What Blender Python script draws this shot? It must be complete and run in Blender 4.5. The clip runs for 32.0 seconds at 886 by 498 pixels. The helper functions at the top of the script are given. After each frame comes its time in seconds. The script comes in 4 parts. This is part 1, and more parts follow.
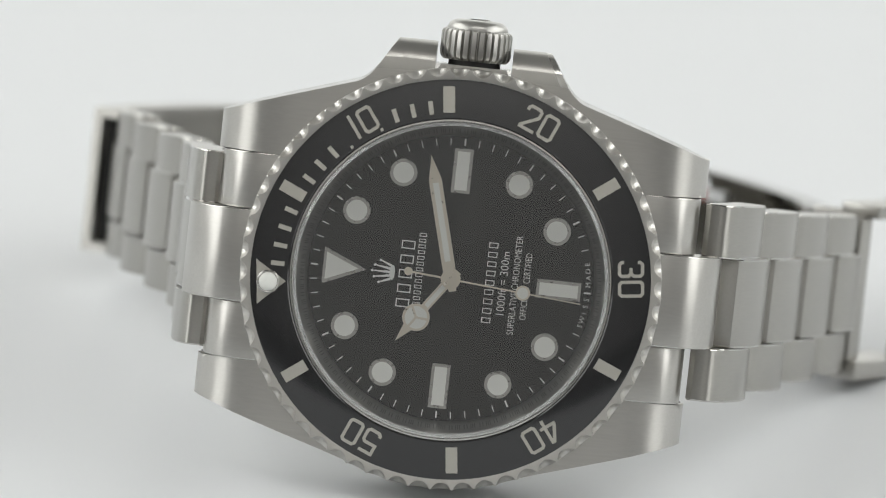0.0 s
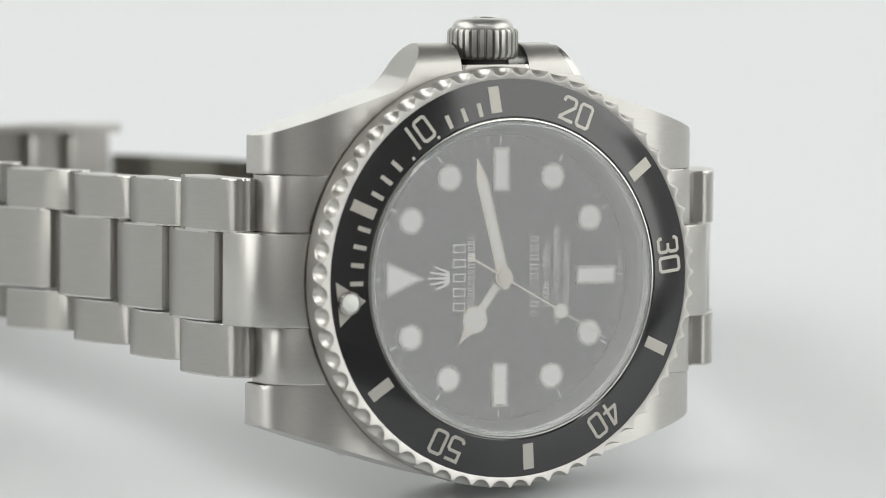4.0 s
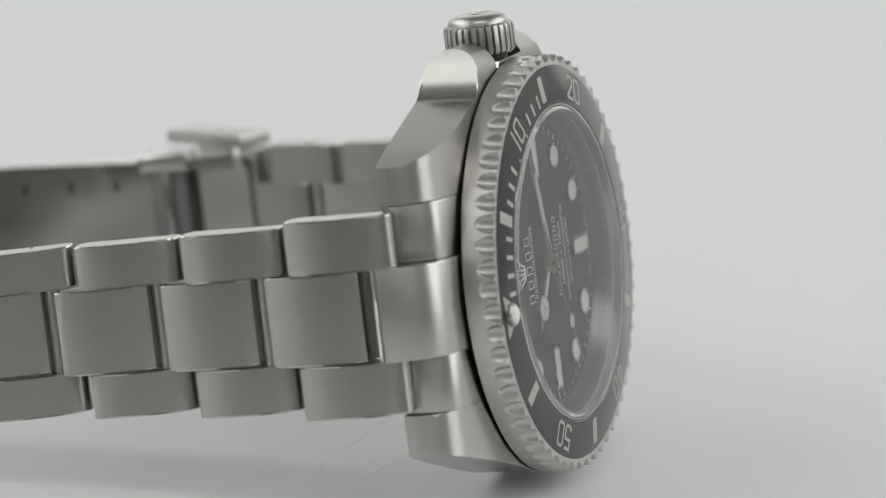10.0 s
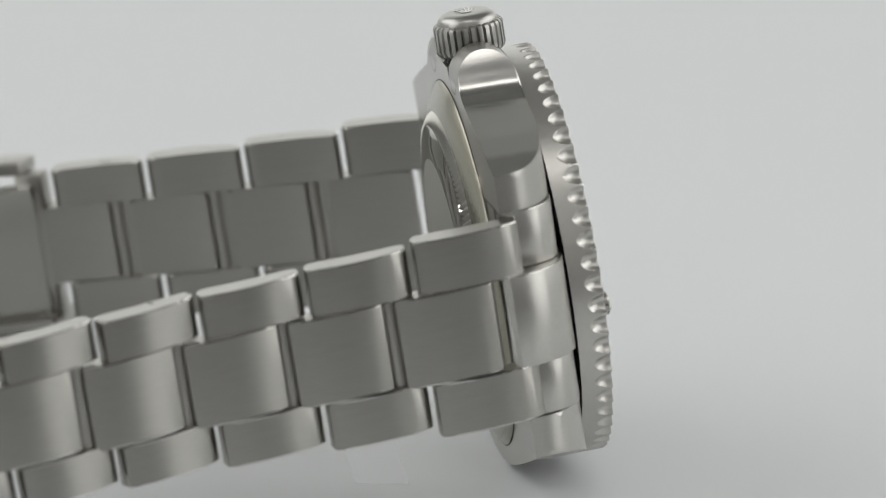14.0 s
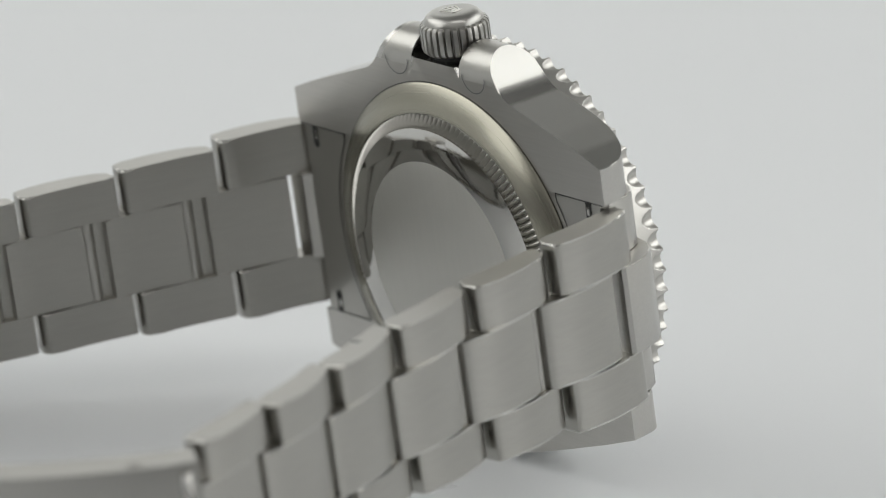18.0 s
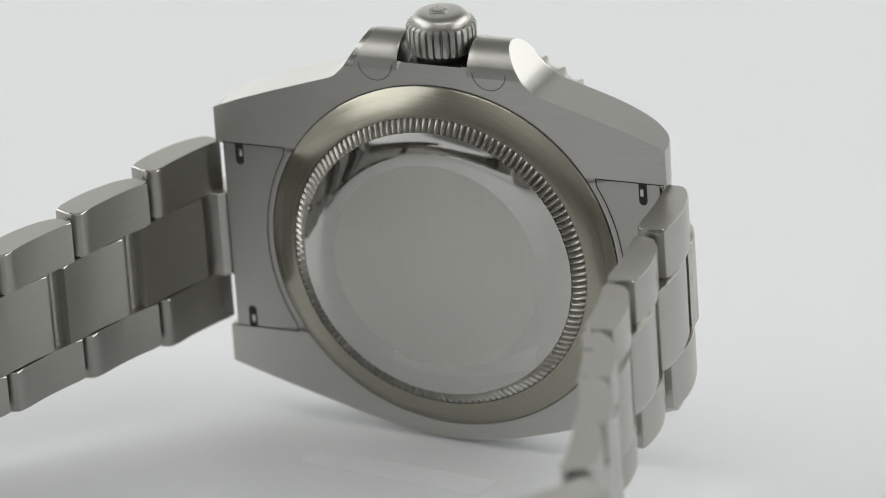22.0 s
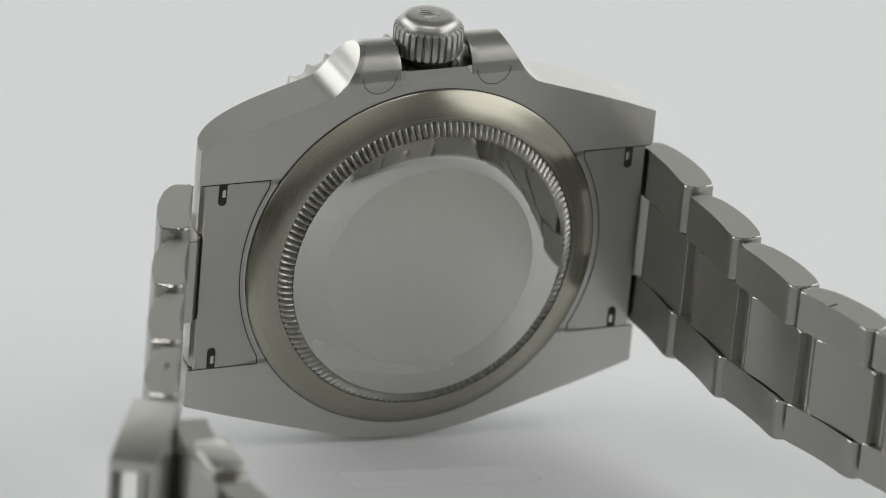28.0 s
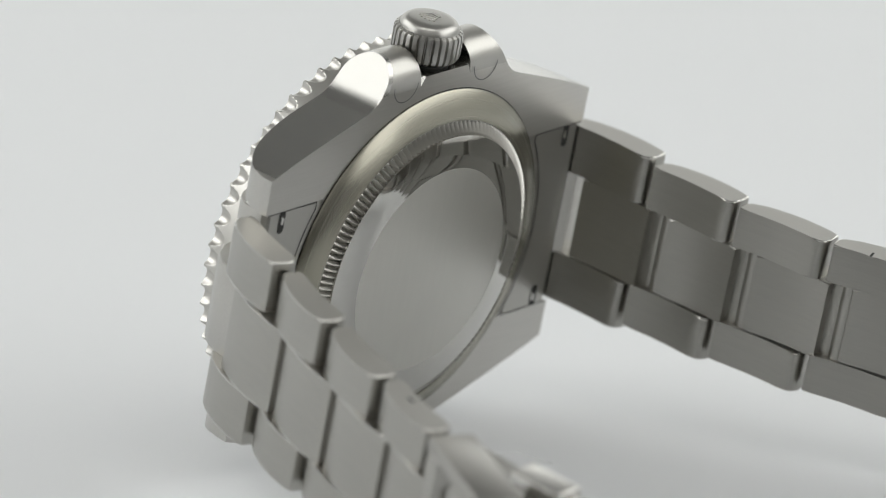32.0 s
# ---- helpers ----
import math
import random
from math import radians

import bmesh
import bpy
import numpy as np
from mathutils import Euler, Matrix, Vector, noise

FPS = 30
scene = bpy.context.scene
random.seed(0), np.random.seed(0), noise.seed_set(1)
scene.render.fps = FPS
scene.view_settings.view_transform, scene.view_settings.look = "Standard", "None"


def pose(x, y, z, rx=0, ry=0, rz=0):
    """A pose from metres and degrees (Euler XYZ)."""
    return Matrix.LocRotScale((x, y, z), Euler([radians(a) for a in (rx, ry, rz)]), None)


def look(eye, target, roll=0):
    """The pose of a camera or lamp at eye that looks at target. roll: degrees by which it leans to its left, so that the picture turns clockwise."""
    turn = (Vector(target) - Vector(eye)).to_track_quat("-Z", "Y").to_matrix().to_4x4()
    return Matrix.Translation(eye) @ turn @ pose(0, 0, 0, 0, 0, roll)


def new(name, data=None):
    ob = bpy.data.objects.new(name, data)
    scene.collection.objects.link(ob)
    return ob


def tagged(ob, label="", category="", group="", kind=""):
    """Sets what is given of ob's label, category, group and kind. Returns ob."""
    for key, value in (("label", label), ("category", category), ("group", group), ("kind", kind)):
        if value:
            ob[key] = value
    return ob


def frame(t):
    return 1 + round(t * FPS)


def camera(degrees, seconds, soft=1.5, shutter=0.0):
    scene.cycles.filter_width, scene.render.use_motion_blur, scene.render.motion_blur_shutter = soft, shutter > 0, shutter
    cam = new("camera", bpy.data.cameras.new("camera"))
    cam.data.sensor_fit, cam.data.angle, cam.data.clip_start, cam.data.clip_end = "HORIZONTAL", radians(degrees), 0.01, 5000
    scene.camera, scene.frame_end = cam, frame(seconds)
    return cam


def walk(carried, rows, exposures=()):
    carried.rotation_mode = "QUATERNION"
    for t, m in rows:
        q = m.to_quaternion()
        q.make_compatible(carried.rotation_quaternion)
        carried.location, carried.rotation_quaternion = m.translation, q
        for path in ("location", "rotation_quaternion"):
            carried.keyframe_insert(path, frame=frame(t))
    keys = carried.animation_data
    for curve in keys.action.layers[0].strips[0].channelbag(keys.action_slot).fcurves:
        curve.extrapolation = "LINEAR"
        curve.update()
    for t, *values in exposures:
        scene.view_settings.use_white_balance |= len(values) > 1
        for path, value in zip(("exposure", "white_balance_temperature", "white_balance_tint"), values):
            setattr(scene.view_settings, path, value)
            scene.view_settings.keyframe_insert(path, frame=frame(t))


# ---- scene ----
MM = 0.001
FLOOR = 0.0
RISE = 0.0212          # height of the dial's centre over the table

# ---- camera: it stands still ----
cam = camera(8.30, 32.0, 1.0)
CAM_POSE = Matrix(((0.998428, -0.056052, 0.0000525, 0.0),
                   (0.014416, 0.255873, -0.966603, -0.573045),
                   (0.054166, 0.965084, 0.256279, 0.152092 + RISE),
                   (0, 0, 0, 1)))
cam.data.dof.use_dof = True
cam.data.dof.focus_distance = 0.587
cam.data.dof.aperture_fstop = 27.0
EXPOSURES = [(0, -0.58), (3, -0.55), (6, -0.65), (9, -0.80), (13, -0.98), (17, -0.92), (19, -0.86), (22, -0.69), (25, -0.74), (29, -0.86), (32, -0.74)]
walk(cam, [(0, CAM_POSE), (32, CAM_POSE)], EXPOSURES)

# ---- light: a white tent with a soft light on either side of the table ----
world = bpy.data.worlds.new("world")
scene.world = world
world.use_nodes = True
world.node_tree.nodes["Background"].inputs[0].default_value = (0.80, 0.87, 1.0, 1)
world.node_tree.nodes["Background"].inputs[1].default_value = 0.045


def soft_light(name, eye, target, sx, sy, watts, colour):
    data = bpy.data.lights.new(name, "AREA")
    data.shape, data.size, data.size_y, data.energy, data.color = "RECTANGLE", sx, sy, watts, colour
    ob = new(name, data)
    ob.matrix_basis = look(eye, target)
    return ob


for side in (-1, 1):
    soft_light("softbox_side", (0.70 * side, 0.01, 0.47), (0, 0.01, 0.40), 1.2, 0.85, 10.0, (0.99, 1.0, 0.98))
soft_light("softbox_back", (0.0, 0.87, 0.27), (0, 0, 0.2), 1.3, 0.5, 2.0, (0.99, 1.0, 0.98))
soft_light("room_light", (0.0, -0.8, 1.5), (0, -1.7, 0.5), 1.4, 0.5, 20.0, (1.0, 0.99, 0.965))


# ---- materials ----
def mat(name, base=(0.5, 0.5, 0.5), rough=0.5, metal=0.0, spec=0.5):
    m = bpy.data.materials.new(name)
    m.use_nodes = True
    b = m.node_tree.nodes["Principled BSDF"]
    b.inputs["Base Color"].default_value = (*base, 1)
    b.inputs["Roughness"].default_value = rough
    b.inputs["Metallic"].default_value = metal
    b.inputs["Specular IOR Level"].default_value = spec
    return m, b, m.node_tree.nodes, m.node_tree.links


def grain(m, b, n, l, stretch, scale, bump, rough_lo, rough_hi, base, vary=0.06, dist=0.00002, large=90.0, turn=0.0):
    """Stretched grain for brushing, broad faint stains, and fine relief."""
    tc = n.new("ShaderNodeTexCoord")
    mp = n.new("ShaderNodeMapping")
    mp.inputs["Rotation"].default_value = (0, radians(turn), 0)
    if stretch == "round":
        # one coordinate: the distance from the watch's axis
        flat = n.new("ShaderNodeVectorMath")
        flat.operation = "MULTIPLY"
        flat.inputs[1].default_value = (1, 0, 1)
        l.new(tc.outputs["Object"], flat.inputs[0])
        dist_ = n.new("ShaderNodeVectorMath")
        dist_.operation = "LENGTH"
        l.new(flat.outputs[0], dist_.inputs[0])
        across = n.new("ShaderNodeCombineXYZ")
        l.new(dist_.outputs["Value"], across.inputs[0])
        l.new(across.outputs[0], mp.inputs["Vector"])
    else:
        mp.inputs["Scale"].default_value = stretch
        l.new(tc.outputs["Object"], mp.inputs["Vector"])
    no = n.new("ShaderNodeTexNoise")
    no.inputs["Scale"].default_value = scale
    no.inputs["Detail"].default_value = 3
    l.new(mp.outputs[0], no.inputs["Vector"])
    big = n.new("ShaderNodeTexNoise")
    big.inputs["Scale"].default_value = large
    big.inputs["Detail"].default_value = 2
    l.new(tc.outputs["Object"], big.inputs["Vector"])
    mr = n.new("ShaderNodeMapRange")
    mr.inputs["To Min"].default_value, mr.inputs["To Max"].default_value = rough_lo, rough_hi
    l.new(no.outputs["Fac"], mr.inputs["Value"])
    l.new(mr.outputs[0], b.inputs["Roughness"])
    ramp = n.new("ShaderNodeMixRGB")
    ramp.inputs[1].default_value = (*[c * (1 - vary) for c in base], 1)
    ramp.inputs[2].default_value = (*[min(1, c * (1 + vary)) for c in base], 1)
    both = n.new("ShaderNodeMath")
    both.operation = "MULTIPLY_ADD"
    both.inputs[1].default_value = 0.6
    half = n.new("ShaderNodeMath")
    half.operation = "MULTIPLY"
    half.inputs[1].default_value = 0.4
    l.new(big.outputs["Fac"], half.inputs[0])
    l.new(no.outputs["Fac"], both.inputs[0])
    l.new(half.outputs[0], both.inputs[2])
    l.new(both.outputs[0], ramp.inputs[0])
    l.new(ramp.outputs[0], b.inputs["Base Color"])
    bp = n.new("ShaderNodeBump")
    bp.inputs["Strength"].default_value = bump
    bp.inputs["Distance"].default_value = dist
    l.new(no.outputs["Fac"], bp.inputs["Height"])
    l.new(bp.outputs[0], b.inputs["Normal"])
    return m


def steel(name, stretch, lo=0.26, hi=0.38, base=(0.50, 0.485, 0.455), bump=0.25, scale=6000.0, aniso=0.0, tangent=None, vary=0.06, turn=0.0):
    m, b, n, l = mat(name, base, 0.3, 1.0)
    grain(m, b, n, l, stretch, scale, bump, lo, hi, base, vary, turn=turn)
    b.inputs["Anisotropic Rotation"].default_value = 0.25 if tangent else 0.0
    if tangent == "round":
        b.inputs["Anisotropic"].default_value = aniso
        tg = n.new("ShaderNodeTangent")
        tg.direction_type, tg.axis = "RADIAL", "Y"
        l.new(tg.outputs[0], b.inputs["Tangent"])
    elif tangent:
        b.inputs["Anisotropic"].default_value = aniso
        way = n.new("ShaderNodeCombineXYZ")
        for i in range(3):
            way.inputs[i].default_value = tangent[i]
        to_world = n.new("ShaderNodeVectorTransform")
        to_world.vector_type, to_world.convert_from, to_world.convert_to = "VECTOR", "OBJECT", "WORLD"
        l.new(way.outputs[0], to_world.inputs[0])
        l.new(to_world.outputs[0], b.inputs["Tangent"])
    return m


M_BRUSH_X = steel("steel_brushed_lengthwise", (0.04, 1, 1), 0.27, 0.36, base=(0.52, 0.508, 0.483), aniso=0.6, tangent=(1, 0, 0), scale=4500.0, vary=0.13)
M_BRUSH_LINK = steel("steel_brushed_links", (1, 0.03, 1), 0.27, 0.37, base=(0.395, 0.386, 0.361), bump=0.3, scale=4500.0, aniso=0.7, tangent=(0, 1, 0), vary=0.11)
M_BRUSH_RING = steel("steel_brushed_round", "round", 0.2, 0.32, aniso=0.75, tangent="round", bump=0.12, base=(0.365, 0.350, 0.294), scale=7000.0, vary=0.14)
M_POLISH = steel("steel_polished", (1, 1, 1), 0.03, 0.05, (0.58, 0.57, 0.545), 0.0, 900.0)
M_SATIN = steel("steel_satin", (0.5, 1, 0.06), 0.26, 0.38, base=(0.44, 0.43, 0.405))
M_BEZEL = steel("steel_bezel", (1, 1, 1), 0.33, 0.39, (0.58, 0.566, 0.537), 0.0, 2000.0)
M_POINTER = steel("pointer_gold", (1, 1, 1), 0.24, 0.34, (0.70, 0.65, 0.56), 0.03, 1500.0)
M_FLUTE = steel("steel_flutes", (1, 1, 0.2), 0.30, 0.36, (0.46, 0.45, 0.42), 0.0, 2500.0)
M_CROWN = steel("steel_crown", (1, 1, 0.2), 0.30, 0.36, (0.46, 0.452, 0.43), 0.0, 2500.0)
M_CAP = steel("steel_cap", (1, 1, 1), 0.17, 0.2, (0.58, 0.57, 0.545), 0.0, 800.0)
M_COVER = steel("steel_clasp_inside", (1, 1, 1), 0.09, 0.13, (0.40, 0.39, 0.365), 0.0, 800.0)
M_FLANK = steel("steel_flank", (1, 1, 1), 0.19, 0.23, (0.48, 0.472, 0.45), 0.0, 900.0)
M_DISC = steel("steel_disc", (1.0, 1, 0.12), 0.38, 0.5, base=(0.61, 0.60, 0.565), scale=1800.0, bump=0.1, vary=0.07, turn=-48.0)
M_DARK = mat("dark_gap", (0.015, 0.015, 0.014), 0.6)[0]
M_GOLD = steel("white_gold", (1, 1, 1), 0.24, 0.32, (0.42, 0.41, 0.39), 0.03, 1500.0)
m, b, n, l = mat("black_ceramic", (0.012, 0.012, 0.013), 0.1, 0, 0.5)
b.inputs["IOR"].default_value = 1.7
M_CERAMIC = grain(m, b, n, l, (1, 1, 1), 500, 0.01, 0.10, 0.15, (0.012, 0.012, 0.013))
M_DIAL = grain(*mat("black_dial", (0.006, 0.006, 0.006), 0.5, 0, 0.2), (1, 1, 1), 120, 0.0, 0.45, 0.55, (0.008, 0.008, 0.008))
M_LUME = grain(*mat("lume", (0.80, 0.81, 0.77), 0.5), (1, 1, 1), 3000, 0.05, 0.45, 0.6, (0.80, 0.81, 0.77), 0.03)
M_PLATINUM = grain(*mat("platinum_fill", (0.48, 0.465, 0.42), 0.42, 0.55), (1, 1, 1), 4000, 0.2, 0.36, 0.5, (0.48, 0.465, 0.42))
M_PRINT = mat("white_print", (0.74, 0.75, 0.74), 0.5)[0]
M_REHAUT = steel("steel_inner_ring", (1, 1, 1), 0.26, 0.34, (0.55, 0.545, 0.53), 0.0, 1500.0)
M_ENGRAVE = mat("engraving", (0.22, 0.22, 0.22), 0.45, 0.8)[0]
M_FAINT = mat("faint_engraving", (0.36, 0.36, 0.35), 0.4, 0.9)[0]
M_WHITE = mat("white_film", (0.82, 0.83, 0.84), 0.4)[0]
M_RED = mat("red_film", (0.45, 0.06, 0.04), 0.4)[0]

m, b, n, l = mat("sapphire_edge", (0.97, 0.98, 0.98), 0.1)
b.inputs["Transmission Weight"].default_value = 0.86
b.inputs["IOR"].default_value = 1.6
M_EDGE = m
m, b, n, l = mat("sapphire", (1, 1, 1), 0.0)
clear = n.new("ShaderNodeBsdfTransparent")
gloss = n.new("ShaderNodeBsdfGlossy")
gloss.inputs["Roughness"].default_value = 0.0
fres = n.new("ShaderNodeFresnel")
fres.inputs["IOR"].default_value = 2.15
mix = n.new("ShaderNodeMixShader")
l.new(fres.outputs[0], mix.inputs[0])
l.new(clear.outputs[0], mix.inputs[1])
l.new(gloss.outputs[0], mix.inputs[2])
l.new(mix.outputs[0], n["Material Output"].inputs["Surface"])
M_GLASS = m
m, b, n, l = mat("clear_film", (0.9, 0.91, 0.92), 0.3)
clear = n.new("ShaderNodeBsdfTransparent")
mix = n.new("ShaderNodeMixShader")
mix.inputs[0].default_value = 0.10
l.new(clear.outputs[0], mix.inputs[1])
l.new(b.outputs[0], mix.inputs[2])
l.new(mix.outputs[0], n["Material Output"].inputs["Surface"])
M_FILM = m

M_TABLE = grain(*mat("white_table", (0.70, 0.705, 0.71), 0.5, 0, 0.35), (1, 1, 1), 700, 0.03, 0.38, 0.5, (0.715, 0.73, 0.745), 0.012, 0.00002, 9.0)
M_TENT = grain(*mat("white_tent", (0.80, 0.80, 0.79), 0.8), (1, 1, 1), 200, 0.1, 0.75, 0.9, (0.80, 0.80, 0.79), 0.03, 0.0003, 4.0)
# darker than the tent walls, so that up-facing steel reflects less light
M_ROOF = grain(*mat("unseen_dark_roof", (0.27, 0.27, 0.265), 0.8), (1, 1, 1), 200, 0.1, 0.75, 0.9, (0.27, 0.27, 0.265), 0.03, 0.0003, 4.0)
M_WALL = grain(*mat("room_wall", (0.64, 0.64, 0.63), 0.8), (1, 1, 1), 60, 0.1, 0.7, 0.9, (0.64, 0.64, 0.63), 0.05, 0.0005, 3.0)
M_ROOM = grain(*mat("dim_room_wall", (0.10, 0.10, 0.10), 0.8), (1, 1, 1), 60, 0.1, 0.7, 0.9, (0.10, 0.10, 0.10), 0.08, 0.0005, 3.0)


# ---- mesh helpers ----
def finish(name, bm, materials, parent=None, label="", smooth=True, angle=32):
    bmesh.ops.recalc_face_normals(bm, faces=bm.faces)
    me = bpy.data.meshes.new(name)
    bm.to_mesh(me)
    bm.free()
    for mm_ in materials if isinstance(materials, (list, tuple)) else [materials]:
        me.materials.append(mm_)
    if smooth:
        me.polygons.foreach_set("use_smooth", [True] * len(me.polygons))
        me.set_sharp_from_angle(angle=radians(angle))
    ob = new(name, me)
    if parent:
        ob.parent = parent
    if label:
        ob["label"] = label
    return ob


def part(name, bm, material, parent, label="", smooth=True, angle=32):
    return finish(name, bm, material, parent, label, smooth, angle)


def shared(name, like, parent, m, label=""):
    """One more piece on the mesh of another."""
    ob = new(name, like.data)
    ob.parent = parent
    ob.matrix_basis = m
    if label:
        ob["label"] = label
    return ob


def box(bm, lo, hi, mi=0, bevel=0.0):
    x0, y0, z0 = lo
    x1, y1, z1 = hi
    vs = [bm.verts.new(c) for c in ((x0, y0, z0), (x1, y0, z0), (x1, y1, z0), (x0, y1, z0), (x0, y0, z1), (x1, y0, z1), (x1, y1, z1), (x0, y1, z1))]
    fs = [bm.faces.new([vs[i] for i in q]) for q in ((0, 3, 2, 1), (4, 5, 6, 7), (0, 1, 5, 4), (1, 2, 6, 5), (2, 3, 7, 6), (3, 0, 4, 7))]
    for f in fs:
        f.material_index = mi
    if bevel:
        edges = list({e for f in fs for e in f.edges})
        bmesh.ops.bevel(bm, geom=edges, offset=bevel, segments=2, affect="EDGES", profile=0.5)


def prism(bm, outline, place, h0, h1, mi=0):
    """A plate from a 2D outline; place(u, v, h) puts its points."""
    lo = [bm.verts.new(place(u, v, h0)) for u, v in outline]
    hi = [bm.verts.new(place(u, v, h1)) for u, v in outline]
    k = len(outline)
    fs = [bm.faces.new(lo), bm.faces.new(hi)]
    fs += [bm.faces.new((lo[i], lo[(i + 1) % k], hi[(i + 1) % k], hi[i])) for i in range(k)]
    for f in fs:
        f.material_index = mi


def ring(bm, profile, steps, axis_y=True, mi=0, closed=True, centre=(0, 0, 0)):
    """A body of revolution about y (or z) from (radius, height) points; mi: one index or one for each span."""
    rows = []
    for i in range(steps):
        a = 2 * math.pi * i / steps
        c, s = math.cos(a), math.sin(a)
        rows.append([bm.verts.new((centre[0] + r * c, centre[1] + h, centre[2] + r * s) if axis_y else (centre[0] + r * c, centre[1] + r * s, centre[2] + h)) for r, h in profile])
    k = len(profile)
    for i in range(steps):
        p, q = rows[i], rows[(i + 1) % steps]
        for j in range(k if closed else k - 1):
            f = bm.faces.new((p[j], p[(j + 1) % k], q[(j + 1) % k], q[j]))
            f.material_index = mi[j] if isinstance(mi, (list, tuple)) else mi
    return rows


def front(y0):
    """Places (u to 3 o'clock, v to 12 o'clock, h towards the viewer) in the watch's space, in mm."""
    return lambda u, v, h: (-v * MM, (y0 - h) * MM, u * MM)


def turned(place, degrees, radius=0.0):
    """The same, turned clockwise and moved outwards."""
    a = radians(degrees)
    c, s = math.cos(a), math.sin(a)
    return lambda u, v, h: place(u * c + (v + radius) * s, -u * s + (v + radius) * c, h)


def circle(r, k=32, u=0.0, v=0.0):
    return [(u + r * math.cos(2 * math.pi * i / k), v + r * math.sin(2 * math.pi * i / k)) for i in range(k)]


def rect(w, h, u=0.0, v=0.0):
    return [(u - w / 2, v - h / 2), (u + w / 2, v - h / 2), (u + w / 2, v + h / 2), (u - w / 2, v + h / 2)]


def stroke(bm, path, width, place, h0, h1, closed=False):
    """A bent bar of even width along a 2D path, with mitred corners."""
    k = len(path)
    left, right = [], []
    for i in range(k):
        p = Vector(path[i])
        a = Vector(path[i - 1]) if (closed or i > 0) else None
        c = Vector(path[(i + 1) % k]) if (closed or i < k - 1) else None
        d0 = (p - a).normalized() if a else (c - p).normalized()
        d1 = (c - p).normalized() if c else d0
        n0, n1 = Vector((-d0.y, d0.x)), Vector((-d1.y, d1.x))
        mit = (n0 + n1).normalized()
        w = width / 2 / max(0.4, mit.dot(n0))
        left.append(p + mit * w)
        right.append(p - mit * w)
    rows = [[bm.verts.new(place(q.x, q.y, h)) for q in side] for side, h in ((left, h0), (right, h0), (left, h1), (right, h1))]
    for i in range(k if closed else k - 1):
        j = (i + 1) % k
        for a, b_ in ((0, 1), (1, 3), (3, 2), (2, 0)):
            bm.faces.new((rows[a][i], rows[b_][i], rows[b_][j], rows[a][j]))
    if not closed:
        for i in (0, k - 1):
            bm.faces.new([rows[q][i] for q in (0, 1, 3, 2)])


# ---- the setting ----
def sheet(name, x0, x1, y0, y1, z, material, label, category, g=24):
    bm = bmesh.new()
    vs = [[bm.verts.new((x0 + (x1 - x0) * i / g, y0 + (y1 - y0) * j / g, z)) for j in range(g + 1)] for i in range(g + 1)]
    for i in range(g):
        for j in range(g):
            bm.faces.new((vs[i][j], vs[i + 1][j], vs[i + 1][j + 1], vs[i][j + 1]))
    return tagged(finish(name, bm, material), label, category, kind="structure")


def setting():
    sheet("floor", -0.72, 0.72, -0.108, 0.90, FLOOR, M_TABLE, "smooth white table top under the watch", "table top")
    sheet("ground", -1.7, 1.7, -1.7, 1.7, FLOOR - 0.006, M_ROOM, "dim grey bench under the white table top", "bench")
    walls = (("wall_back", (-0.72, 0.90, FLOOR), (0.72, 0.92, 1.2), M_TENT, "white fabric wall of the photo tent"),
             ("wall_left", (-0.74, -0.20, FLOOR), (-0.72, 0.92, 1.2), M_TENT, "white fabric wall of the photo tent"),
             ("wall_right", (0.72, -0.20, FLOOR), (0.74, 0.92, 1.2), M_TENT, "white fabric wall of the photo tent"),
             # added cover out of view: its grey dims what the steel reflects from above
             ("ceiling", (-0.74, -0.20, 1.2), (0.74, 0.92, 1.22), M_ROOF, "unseen grey cover over the tent, added to darken reflections from above"),
             ("wall_front", (-1.7, -1.72, FLOOR), (1.7, -1.70, 2.4), M_WALL, "pale grey room wall behind the camera"),
             ("wall_west", (-1.72, -1.7, FLOOR), (-1.70, 1.7, 2.4), M_WALL, "pale grey room wall"),
             ("wall_east", (1.70, -1.7, FLOOR), (1.72, 1.7, 2.4), M_WALL, "pale grey room wall"),
             ("wall_rear", (-1.7, 1.70, FLOOR), (1.7, 1.72, 2.4), M_WALL, "pale grey room wall"),
             ("ceiling_room", (-1.7, -1.7, 2.4), (1.7, 1.7, 2.42), M_WALL, "pale grey room ceiling"))
    for name, lo, hi, m_, label in walls:
        bm = bmesh.new()
        box(bm, lo, hi)
        tagged(finish(name, bm, m_, smooth=False), label, "wall", kind="structure")


# ---- the watch: x to 6 o'clock, y to the back, z to 3 o'clock ----
watch = tagged(new("wristwatch"), "steel diving watch with black dial and open clasp, standing on edge", "wristwatch")

BEZEL_TURN = -6.5


def case_front(x):
    """Depth of the case's front: flat in the middle, rolled over at the lugs' ends."""
    d = min(1.0, max(0.0, abs(x) - 14.0) / 9.6)
    return 7.3 - 5.95 * (1 - d ** 2.6) ** (1 / 2.6)


def bisect(curve, z):
    return sum(1 for p in curve if p[1] < z) - 1


